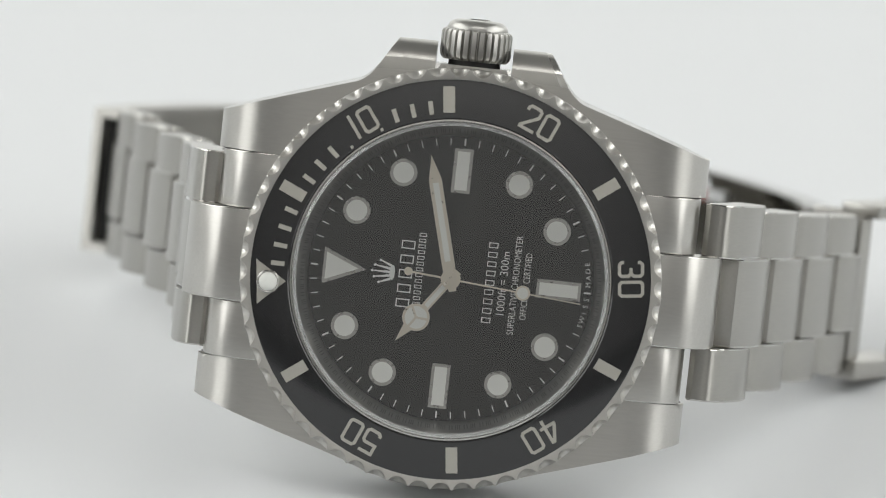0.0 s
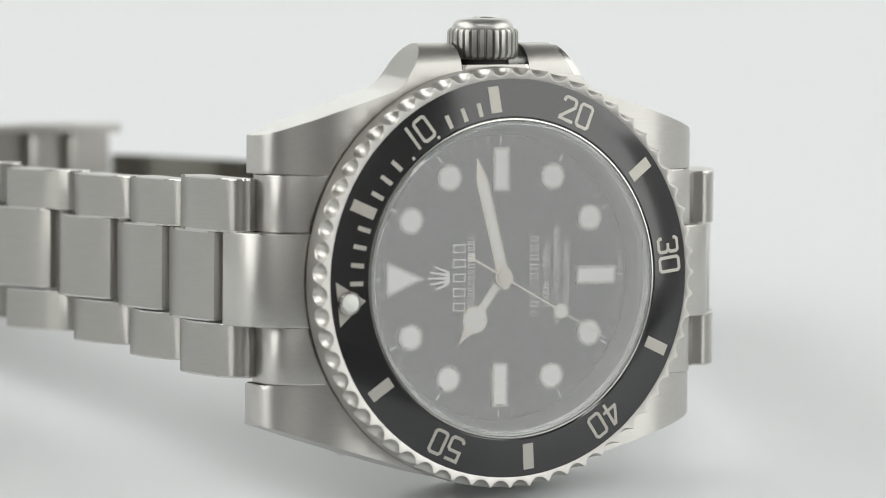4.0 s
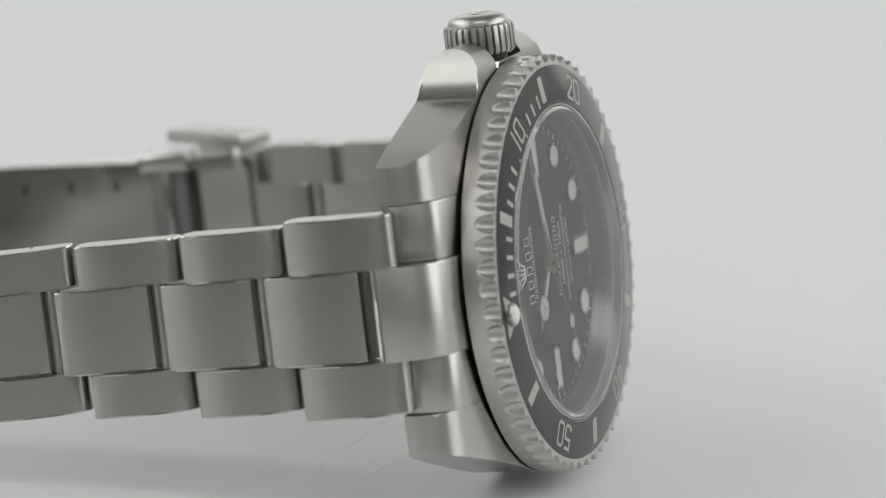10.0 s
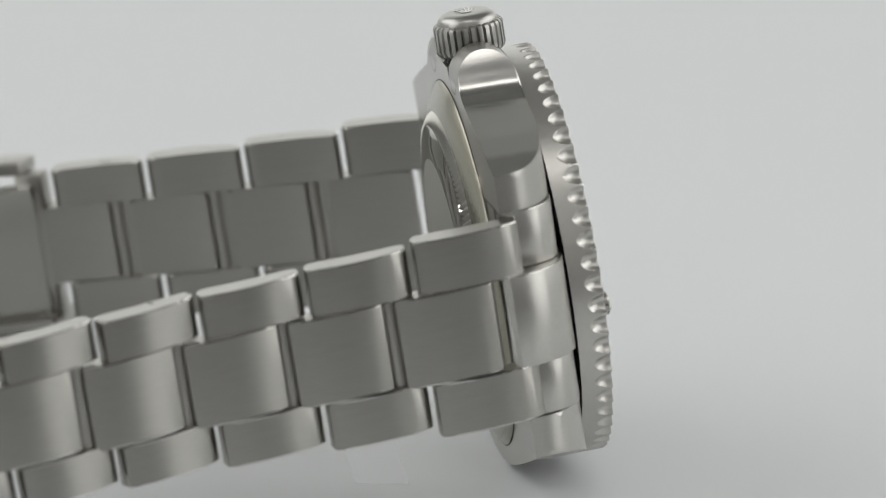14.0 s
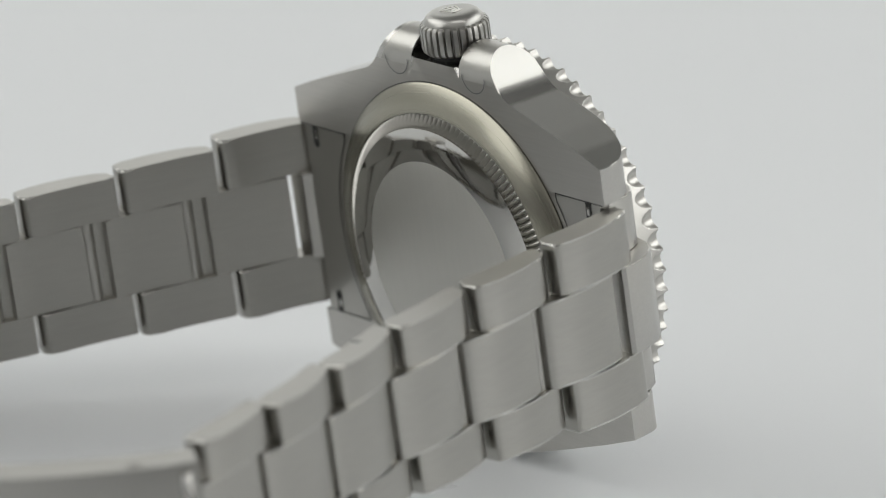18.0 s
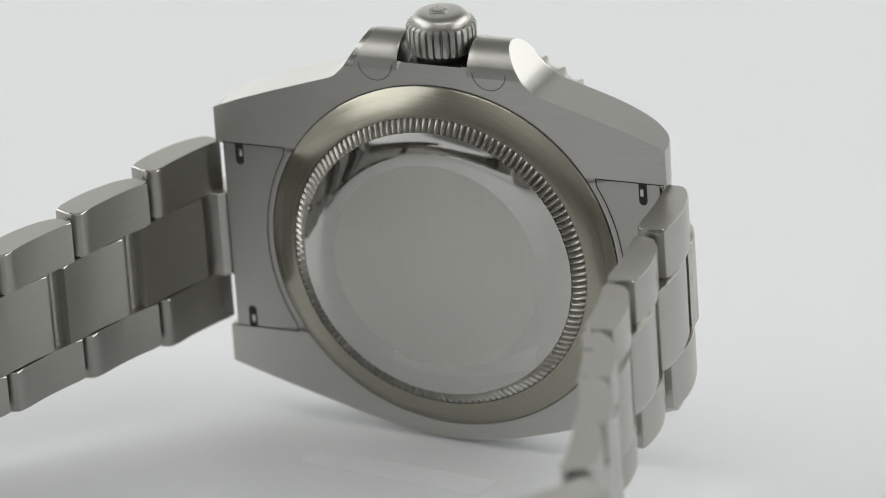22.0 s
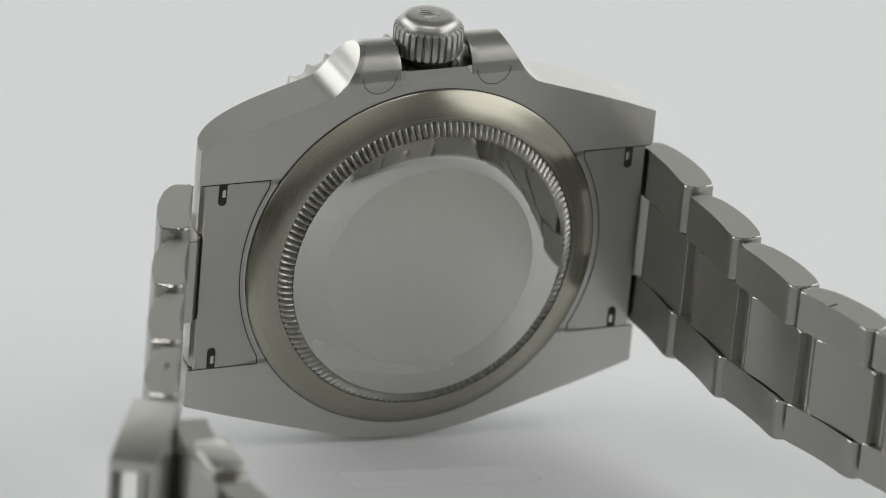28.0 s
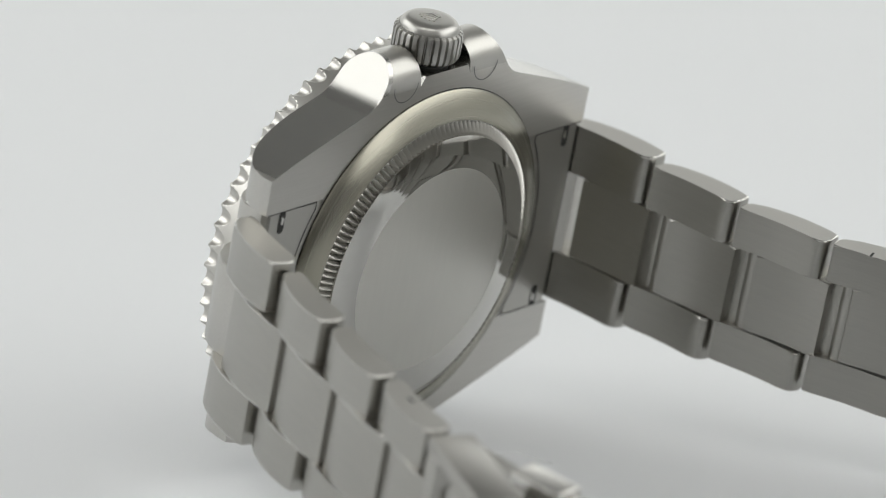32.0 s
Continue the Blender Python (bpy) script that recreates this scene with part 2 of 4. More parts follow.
def flank_curve():
    """The flank's sweep from the lug up to the shoulder, as a smooth curve."""
    knots = [(13.6, 17.1), (10.9, 17.95), (9.55, 18.95), (8.75, 20.1), (8.05, 21.25), (7.3, 22.35), (6.5, 23.4)]
    out = []
    for i in range(1, 5):
        p0, p1, p2, p3 = [Vector(knots[i + j]) for j in (-1, 0, 1, 2)]
        for t in np.linspace(0, 1, 7)[:-1]:
            out.append(tuple(0.5 * (2 * p1 + (p2 - p0) * t + (2 * p0 - 5 * p1 + 4 * p2 - p3) * t ** 2 + (3 * p1 - p0 - 3 * p2 + p3) * t ** 3)))
    return out + [(7.3, 22.35)]


FLANK = flank_curve()


def case_outline():
    top = [(23.55, 13.65), (20.6, 14.8), (17.2, 15.95), (13.6, 17.1)] + FLANK + [(3.75, 22.35), (3.65, 22.3), (3.65, 20.3)]
    bottom = [(23.55, -13.9), (19.2, -15.35), (14.6, -16.75), (10.6, -17.95), (6.8, -19.0), (3.6, -19.65), (0.0, -19.9)]
    inner_top, inner_bottom = [(16.2, 10.02), (23.55, 10.02)], [(23.55, -10.02), (16.2, -10.02)]
    arc = [(18.4 * math.cos(a), 18.4 * math.sin(a)) for a in np.linspace(radians(-33), radians(33), 11)]
    right = arc + inner_top[1:] + top
    left = [(-x, z) for x, z in reversed(arc + inner_top[1:] + top)]
    low_left = [(-x, z) for x, z in inner_bottom[:1] + bottom]
    low_right = [(x, z) for x, z in reversed(inner_bottom[:1] + bottom[:-1])]
    return right + left + low_left + low_right


def build_case():
    out = case_outline()
    # denser where spans are long, so that the lugs bend smoothly
    pts = []
    for i, p in enumerate(out):
        q = out[(i + 1) % len(out)]
        k = max(1, int(math.dist(p, q) / 0.5))
        pts += [(p[0] + (q[0] - p[0]) * j / k, p[1] + (q[1] - p[1]) * j / k) for j in range(k)]
    k = len(pts)
    # where each point looks on the inner circle: the lugs' outlines are spread between two angles
    mono = [0.0] * k
    lugs = {}
    for i, (x, z) in enumerate(pts):
        in_arc = abs(math.hypot(x, z) - 18.4) < 0.12 and abs(z) < 10.03
        a = math.atan2(abs(z), abs(x))
        if not in_arc and abs(x) > 10.7:
            lugs.setdefault((x > 0, z > 0), []).append(i)
        mono[i] = a
    for (px, pz), idx in lugs.items():
        # order from the notch outwards
        if pts[idx[0]][1] ** 2 > 17 ** 2:
            idx = idx[::-1]
        run = [0.0]
        for a, b_ in zip(idx, idx[1:]):
            run.append(run[-1] + math.dist(pts[a], pts[b_]))
        for j, i in enumerate(idx):
            mono[i] = radians(33.0) + radians(26.0) * run[j] / run[-1]
    mono = [a if x > 0 and z >= 0 else math.pi - a if x <= 0 and z >= 0 else math.pi + a if x <= 0 else -a for a, (x, z) in zip(mono, pts)]
    bm = bmesh.new()
    YB, seat = 7.3, 15.6
    layers = 19

    def guard_top(y):
        """Height of the barrel-shaped shoulders beside the crown."""
        u = min(1.0, abs((y - 4.325) / 2.975))
        return 19.35 + 3.0 * math.sqrt(max(0.0, 1 - u * u))

    def flank_x(z):
        k_ = min(len(FLANK) - 2, max(0, bisect(FLANK, z)))
        (xa, za), (xb, zb) = FLANK[k_], FLANK[k_ + 1]
        return xa + (xb - xa) * (z - za) / (zb - za)

    def edge_point(x, z, y, yf):
        """Side of the case: the flank climbs to the shoulder's barrel, the barrel runs in to the crown."""
        if z > 17.96 and abs(x) >= 3.6:
            side, top_z, ax = (1 if x > 0 else -1), guard_top(y), abs(x)
            end_x = flank_x(top_z)
            if ax >= 7.29:
                z = 17.95 + (z - 17.95) / (22.35 - 17.95) * (top_z - 17.95)
                x = side * flank_x(z)
            elif ax > 3.7:
                x, z = side * (3.75 + (ax - 3.75) / (7.3 - 3.75) * (end_x - 3.75)), top_z
            else:
                z = 20.3 + (z - 20.3) / (22.35 - 20.3) * (top_z - 20.3)
                z = min(z, top_z)
        # the flanks lean in towards the front
        lean = min(1.0, max(0.0, (abs(x) - 6.5) / 4.0)) * min(1.0, max(0.0, (abs(z) - 11.0) / 2.0))
        z -= math.copysign(0.03 * (YB - y) * lean, z)
        return (x * MM, y * MM, z * MM)

    cols = []
    for i, (x, z) in enumerate(pts):
        yf = case_front(x)
        lo_, hi_ = yf + 0.2, YB - 0.2
        ys = [yf] + [lo_ + (hi_ - lo_) * (1 - math.cos(math.pi * j / (layers - 3))) / 2 for j in range(layers - 2)] + [YB]
        cols.append([bm.verts.new(edge_point(x, z, y, yf)) for y in ys])
    for i in range(k):
        a, c = cols[i], cols[(i + 1) % k]
        x, z = pts[i]
        for j in range(layers - 1):
            f = bm.faces.new((a[j], c[j], c[j + 1], a[j + 1]))
            f.material_index = 2 if z > 22.2 and abs(x) < 7.29 else 1 if abs(z) > 12 and abs(abs(x) - 23.55) > 0.02 else 0
    for side, j in (("front", 0), ("back", layers - 1)):
        rings_ = [[cols[i][j] for i in range(k)]]
        hole = seat if side == "front" else 15.0
        steps = 18
        for s in range(1, steps + 1):
            t = (s / steps) ** 1.7
            row = []
            for i, (x, z) in enumerate(pts):
                e = cols[i][j].co / MM
                cx, cz = hole * math.cos(mono[i]), hole * math.sin(mono[i])
                px, pz = e.x + (cx - e.x) * t, e.z + (cz - e.z) * t
                py = (case_front(px) if side == "front" else YB)
                row.append(bm.verts.new((px * MM, py * MM, pz * MM)))
            rings_.append(row)
        for s in range(steps):
            for i in range(k):
                f = bm.faces.new((rings_[s][i], rings_[s][(i + 1) % k], rings_[s + 1][(i + 1) % k], rings_[s + 1][i]))
                f.material_index = 0
    ob = part("case", bm, [M_BRUSH_X, M_FLANK, M_SATIN, M_POLISH], watch, "brushed steel case with polished flanks and crown guards", angle=28)
    bv = ob.modifiers.new("edges", "BEVEL")
    bv.width, bv.segments, bv.limit_method, bv.angle_limit = 0.00016, 3, "ANGLE", radians(40)
    bv.material = 3
    # round caps of the two tubes let into the shoulders, seen from the back
    for x in (-5.9, 5.9):
        bm = bmesh.new()
        for k0 in range(24):
            a0, a1 = math.pi + math.pi * k0 / 24, math.pi + math.pi * (k0 + 1) / 24
            q = [((x + r * math.cos(a)) * MM, 7.33 * MM, (19.9 + r * math.sin(a)) * MM) for r, a in ((1.66, a0), (1.66, a1), (1.78, a1), (1.78, a0))]
            bm.faces.new([bm.verts.new(c) for c in q])
        part("guard_seam", bm, M_ENGRAVE, ob)
    return ob


def build_bezel():
    bm = bmesh.new()
    teeth, per = 60, 22
    n_a = teeth * per
    ylev = [-1.9 + 0.13 * j for j in range(17)] + [0.5, 1.15]
    rows = []
    for i in range(n_a):
        a = 2 * math.pi * i / n_a
        w_ = ((i % per) / per - 0.5) * 2 * math.pi * 20.12 / teeth
        col = []
        for j, y in enumerate(ylev):
            # an egg-shaped cutter takes one scallop out of the rim
            inside = 1 - (w_ / 0.98) ** 2 - ((y + 1.95) / 1.75) ** 2
            r = min(20.12 - (0.05 if j == 0 else 0.0), 20.40 - 0.98 * math.sqrt(inside) if inside > 0 else 99)
            col.append((r, y))
        prof = [(17.2, 1.15), (17.2, -1.2), (19.1, -1.95), (min(20.0, col[0][0] - 0.03), -1.95)] + col
        c, s = math.cos(a), math.sin(a)
        rows.append([bm.verts.new((r * c * MM, y * MM, r * s * MM)) for r, y in prof])
    k = len(rows[0])
    for i in range(n_a):
        p, q = rows[i], rows[(i + 1) % n_a]
        for j in range(k):
            bm.faces.new((p[j], p[(j + 1) % k], q[(j + 1) % k], q[j]))
    bezel = part("bezel", bm, M_BEZEL, watch, "steel bezel ring with scalloped edge", angle=34)
    bezel.matrix_basis = pose(0, 0, 0, 0, BEZEL_TURN, 0)
    bm = bmesh.new()
    ring(bm, [(r * MM, y * MM) for r, y in ((15.35, -1.6), (15.35, -2.32), (15.5, -2.42), (18.9, -2.02), (19.08, -1.95), (19.08, -1.6))], 180)
    insert = part("bezel_insert", bm, M_CERAMIC, bezel, "glossy black ceramic insert")

    slope = 0.40 / 3.4

    def on_insert(u, v, h):
        r = math.hypot(u, v)
        return (-v * MM, (-2.42 + (r - 15.5) * slope - h) * MM, u * MM)

    # raised fill of the markings
    H0, H1 = -0.03, 0.02
    for minute in range(60):
        place = turned(on_insert, minute * 6)
        if minute == 0:
            bm = bmesh.new()
            prism(bm, [(-2.15, 18.45), (0, 15.65), (2.15, 18.45)], place, H0, H1)
            part("zero_triangle", bm, M_PLATINUM, bezel)
        elif minute in (5, 15, 25, 35, 45, 55):
            bm = bmesh.new()
            prism(bm, rect(1.12, 2.5, 0, 17.2), place, H0, H1)
            part("five_minute_mark", bm, M_PLATINUM, bezel)
        elif minute < 15 and minute % 10:
            bm = bmesh.new()
            # those beside the numeral are short
            prism(bm, rect(0.28, 0.3, 0, 15.74) if minute in (9, 11) else rect(0.44, 1.3, 0, 16.5), place, H0, H1)
            part("minute_mark", bm, M_PLATINUM, bezel)
    w, h, s = 1.62, 2.5, 0.31
    x1, x0 = w / 2 - s / 2, -w / 2 + s / 2
    y1, y0, c = h / 2 - s / 2, -h / 2 + s / 2, 0.2
    oval = [(x0 + c, y0), (x1 - c, y0), (x1, y0 + c), (x1, y1 - c), (x1 - c, y1), (x0 + c, y1), (x0, y1 - c), (x0, y0 + c)]
    glyphs = {"0": [(oval, True)],
              "1": [([(x1 - 0.25, -h / 2), (x1 - 0.25, h / 2)], False)],
              "2": [([(x0, y1 - 0.5), (x0, y1 - c), (x0 + c, y1), (x1 - c, y1), (x1, y1 - c), (x1, 0.35), (x0, y0 + 0.15), (x0, y0), (w / 2, y0)], False)],
              "3": [([(x0, y1 - 0.45), (x0, y1 - c), (x0 + c, y1), (x1 - c, y1), (x1, y1 - c), (x1, 0.25), (x1 - 0.25, 0), (x1, -0.25), (x1, y0 + c), (x1 - c, y0), (x0 + c, y0), (x0, y0 + c), (x0, y0 + 0.45)], False),
                    ([(x0 + 0.5, 0), (x1 - 0.2, 0)], False)],
              "4": [([(x1 - 0.35, -h / 2), (x1 - 0.35, y1), (x1 - 0.55, y1), (x0, y0 + 0.75), (x0, y0 + 0.6), (w / 2, y0 + 0.6)], False)],
              "5": [([(x1, y1), (x0, y1), (x0, 0.2), (x1 - c, 0.2), (x1, 0.2 - c), (x1, y0 + c), (x1 - c, y0), (x0 + c, y0), (x0, y0 + c), (x0, y0 + 0.4)], False)]}
    for word, minute in (("10", 10), ("20", 20), ("30", 30), ("40", 40), ("50", 50)):
        for ch, du in zip(word, (-0.94, 0.94)):
            bm = bmesh.new()
            place = turned(on_insert, minute * 6)
            for path, closed in glyphs[ch]:
                stroke(bm, [(x + du, y + 17.18) for x, y in path], s, place, H0, H1, closed)
            part("numeral", bm, M_PLATINUM, bezel)
    # luminous pearl in its cup
    bm = bmesh.new()
    ring(bm, [(r * MM, y * MM) for r, y in ((1.12, 0.1), (1.12, -0.30), (1.0, -0.42), (0.88, -0.36), (0.88, 0.1))], 32)
    cup = part("pearl_cup", bm, M_GOLD, bezel)
    cup.matrix_basis = Matrix.Translation((-17.35 * MM, -2.2 * MM, 0))
    bm = bmesh.new()
    bmesh.ops.create_uvsphere(bm, u_segments=24, v_segments=12, radius=0.9 * MM)
    bmesh.ops.scale(bm, vec=(1, 0.55, 1), verts=bm.verts)
    pearl = part("pearl", bm, M_LUME, bezel, "round luminous pearl")
    pearl.matrix_basis = Matrix.Translation((-17.35 * MM, -2.48 * MM, 0))


DIAL_Y = 0.26


def text_mesh(body, size, material, parent, name, m):
    cu = bpy.data.curves.new(name, "FONT")
    cu.body, cu.size, cu.align_x, cu.align_y, cu.extrude = body, size, "CENTER", "CENTER", 0.00001
    cu.offset = -0.008 * size
    cu.resolution_u = 3
    tmp = bpy.data.objects.new("tmp_text", cu)
    scene.collection.objects.link(tmp)
    bpy.context.view_layer.update()
    me = bpy.data.meshes.new_from_object(tmp.evaluated_get(bpy.context.evaluated_depsgraph_get()))
    bpy.data.objects.remove(tmp)
    bpy.data.curves.remove(cu)
    me.name = name
    me.materials.clear()
    me.materials.append(material)
    ob = new(name, me)
    ob.parent = parent
    ob.matrix_basis = m
    return ob


def on_dial(u, v, h=0.012):
    """The pose of flat lettering on the dial: its right to 3 o'clock, its top to 12."""
    return Matrix(((0, -1, 0, -v * MM), (0, 0, -1, (DIAL_Y - h) * MM), (1, 0, 0, u * MM), (0, 0, 0, 1)))


def build_dial():
    bm = bmesh.new()
    ring(bm, [(0.0001 * MM, DIAL_Y * MM), (13.95 * MM, DIAL_Y * MM), (13.95 * MM, (DIAL_Y + 0.4) * MM), (0.0001 * MM, (DIAL_Y + 0.4) * MM)], 120)
    dial = part("dial", bm, M_DIAL, watch, "glossy black dial")
    base = front(DIAL_Y)
    for i in range(60):
        if i in (28, 29, 31, 32):
            continue
        bm = bmesh.new()
        five = i % 5 == 0
        prism(bm, rect(0.16 if five else 0.085, 0.66, 0, 13.1), turned(base, i * 6), -0.01, 0.012)
        part("minute_tick", bm, M_PRINT, dial)
    for hour in range(12):
        place = turned(base, hour * 30)
        if hour == 0:
            outer, inner = [(-1.78, 12.25), (0, 8.1), (1.78, 12.25)], [(-1.32, 12.0), (0, 8.85), (1.32, 12.0)]
        elif hour % 3 == 0:
            outer, inner = rect(1.78, 4.25, 0, 10.35), rect(1.2, 3.7, 0, 10.35)
        else:
            outer, inner = circle(1.31, 40, 0, 11.1), circle(1.0, 40, 0, 11.1)
        bm = bmesh.new()
        prism(bm, outer, place, -0.02, 0.24)
        ob = part("hour_marker", bm, M_GOLD, dial)
        bm = bmesh.new()
        prism(bm, inner, place, 0.1, 0.245)
        part("lume_fill", bm, M_LUME, ob)
    # lettering that can be read; the maker's words stay plain bars
    for body, v, size, want in (("1000ft = 300m", -5.05, 1.12, 6.2), ("SUPERLATIVE CHRONOMETER", -6.2, 0.92, 9.5), ("OFFICIALLY CERTIFIED", -7.25, 0.92, 6.4)):
        ob = text_mesh(body, size * MM, M_PRINT, dial, "lettering", on_dial(0, v))
        wide = max(c.co.x for c in ob.data.vertices) * 2 / MM
        ob.matrix_basis = ob.matrix_basis @ Matrix.Diagonal((want / wide, 1, 1, 1))
    for body, mid in (("SWISS", 171.5), ("MADE", 187.8)):
        for i, ch in enumerate(body):
            a = mid + (i - (len(body) - 1) / 2) * 2.85
            a = 360 - a
            m_ = on_dial(13.15 * math.sin(radians(a)), 13.15 * math.cos(radians(a))) @ pose(0, 0, 0, 0, 0, 180 - a)
            text_mesh(ch, 0.68 * MM, M_PRINT, dial, "lettering", m_)

    def word_bars(total, height, count, v, wide, gap):
        """One plain hollow box for each letter."""
        step = total / count
        bm = bmesh.new()
        for k in range(count):
            mid = -total / 2 + step * (k + 0.5)
            stroke(bm, [(mid - gap / 2, v - height / 2), (mid + gap / 2, v - height / 2), (mid + gap / 2, v + height / 2), (mid - gap / 2, v + height / 2)], wide, base, -0.01, 0.012, True)
        part("word_bars", bm, M_PRINT, dial)
    word_bars(7.0, 1.2, 5, 4.35, 0.11, 0.70)
    word_bars(8.3, 0.62, 15, 3.05, 0.07, 0.27)
    word_bars(8.1, 0.8, 9, -3.75, 0.08, 0.44)
    # plain five-pointed emblem
    bm = bmesh.new()
    for i in range(5):
        a = radians((i - 2) * 22)
        tip = (2.1 * math.sin(a), 5.65 + 1.9 * math.cos(a) - 0.1 * abs(i - 2))
        root = 0.62 * (i - 2) / 2
        prism(bm, [(root - 0.14, 5.72), (root + 0.14, 5.72), (tip[0] * 0.72 + 0.05, tip[1]), (tip[0] * 0.72 - 0.05, tip[1])], base, -0.01, 0.03)
        prism(bm, circle(0.13, 12, tip[0] * 0.72, tip[1]), base, -0.01, 0.034)
    prism(bm, [(0.72 * math.cos(t), 5.62 + 0.26 * math.sin(t)) for t in np.linspace(0, 2 * math.pi, 20)[:-1]], base, -0.01, 0.026)
    part("emblem", bm, M_PRINT, dial)
    # inner ring between dial and crystal, with rows of small engraved bars
    bm = bmesh.new()
    ring(bm, [(r * MM, y * MM) for r, y in ((13.7, DIAL_Y + 0.2), (13.7, DIAL_Y - 0.1), (14.7, -1.5), (15.5, -1.5), (15.5, DIAL_Y + 0.2))], 160)
    flange = part("inner_ring", bm, M_REHAUT, watch, "polished steel ring round the dial")
    bm = bmesh.new()
    rng = random.Random(4)
    for i in range(120):
        a = radians(i * 3 + rng.uniform(-0.3, 0.3))
        for da in (-0.75, 0.0, 0.75) if i % 2 else (-0.6, 0.5):
            a2 = a + radians(da)
            q = []
            for t, w in ((0.32, -0.045), (0.32, 0.045), (0.68, 0.045), (0.68, -0.045)):
                r, y = 13.7 + 1.0 * t - 0.012, DIAL_Y - 0.1 - (1.4 + DIAL_Y) * t - 0.012
                q.append(((-r * math.cos(a2 + w / r)) * MM, y * MM, r * math.sin(a2 + w / r) * MM))
            bm.faces.new([bm.verts.new(p) for p in q])
    tagged(part("engraved_bars", bm, M_FAINT, flange, smooth=False), kind="stuff")
    # crystal: flat sapphire with a chamfered edge
    bm = bmesh.new()
    ring(bm, [(r * MM, y * MM) for r, y in ((0.0001, -2.62), (14.7, -2.62))], 160, closed=False)
    bmesh.ops.remove_doubles(bm, verts=bm.verts, dist=1e-6)
    crystal = part("crystal", bm, M_GLASS, watch, "clear flat sapphire crystal")
    crystal.visible_shadow = False
    bm = bmesh.new()
    ring(bm, [(r * MM, y * MM) for r, y in ((14.71, -2.62), (14.76, -2.62), (15.04, -2.4), (15.06, -1.56), (14.71, -1.56))], 160)
    edge = part("crystal_edge", bm, M_EDGE, crystal, "bevelled edge of the crystal", angle=20)
    edge.visible_shadow = False
    bm = bmesh.new()
    ring(bm, [(r * MM, y * MM) for r, y in ((15.10, -1.52), (15.10, -2.34), (15.16, -2.42), (15.30, -2.40), (15.34, -2.34), (15.34, -1.52))], 160)
    part("crystal_seat", bm, M_CAP, watch, "thin polished steel ring that holds the crystal")


def build_pointers():
    """Hour, minute and seconds pointers, each built towards 3 o'clock and turned by its key rows."""
    def along(y0):
        # u across, v along the pointer (+z)
        return lambda u, v, h: (u * MM, (y0 - h) * MM, v * MM)
    out = {}
    # hour
    p = along(DIAL_Y)
    bm = bmesh.new()
    prism(bm, [(-0.42, -1.0), (0.42, -1.0), (0.42, 4.0), (-0.42, 4.0)], p, 0.42, 0.56)
    prism(bm, circle(1.32, 40, 0, 4.95), p, 0.42, 0.57)
    prism(bm, [(-0.5, 6.1), (0.5, 6.1), (0.0, 7.95)], p, 0.42, 0.56)
    ob = part("hour_hand", bm, M_POINTER, watch, "white gold hour hand with luminous disc")
    bm = bmesh.new()
    for k in range(3):
        a0, a1 = radians(90 + 120 * k + 6), radians(90 + 120 * (k + 1) - 6)
        prism(bm, [(0.13 * math.cos((a0 + a1) / 2), 4.95 + 0.13 * math.sin((a0 + a1) / 2))] + [(1.08 * math.cos(a), 4.95 + 1.08 * math.sin(a)) for a in np.linspace(a0, a1, 14)], p, 0.5, 0.6)
    prism(bm, rect(0.44, 2.6, 0, 2.2), p, 0.5, 0.59)
    part("lume_fill", bm, M_LUME, ob)
    out["hour"] = ob
    # minute
    bm = bmesh.new()
    prism(bm, [(-0.36, -1.2), (0.36, -1.2), (0.62, 1.2), (0.62, 9.6), (0.0, 12.0), (-0.62, 9.6), (-0.62, 1.2)], p, 0.72, 0.86)
    ob = part("minute_hand", bm, M_POINTER, watch, "white gold minute hand with luminous strip")
    bm = bmesh.new()
    prism(bm, rect(0.56, 7.6, 0, 5.5), p, 0.8, 0.89)
    part("lume_fill", bm, M_LUME, ob)
    out["minute"] = ob
    # seconds
    bm = bmesh.new()
    prism(bm, [(-0.10, -3.9), (0.10, -3.9), (0.05, 12.6), (-0.05, 12.6)], p, 1.0, 1.08)
    prism(bm, circle(0.40, 24, 0, -4.1), p, 1.0, 1.09)
    prism(bm, circle(0.72, 32, 0, 7.0), p, 1.0, 1.1)
    prism(bm, circle(0.95, 36), p, 0.3, 1.0)
    prism(bm, circle(0.72, 36), p, 0.9, 1.2)
    ob = part("seconds_hand", bm, M_POINTER, watch, "thin seconds hand with luminous dot")
    bm = bmesh.new()
    prism(bm, circle(0.54, 28, 0, 7.0), p, 1.02, 1.12)
    part("lume_fill", bm, M_LUME, ob)
    out["second"] = ob
    return out


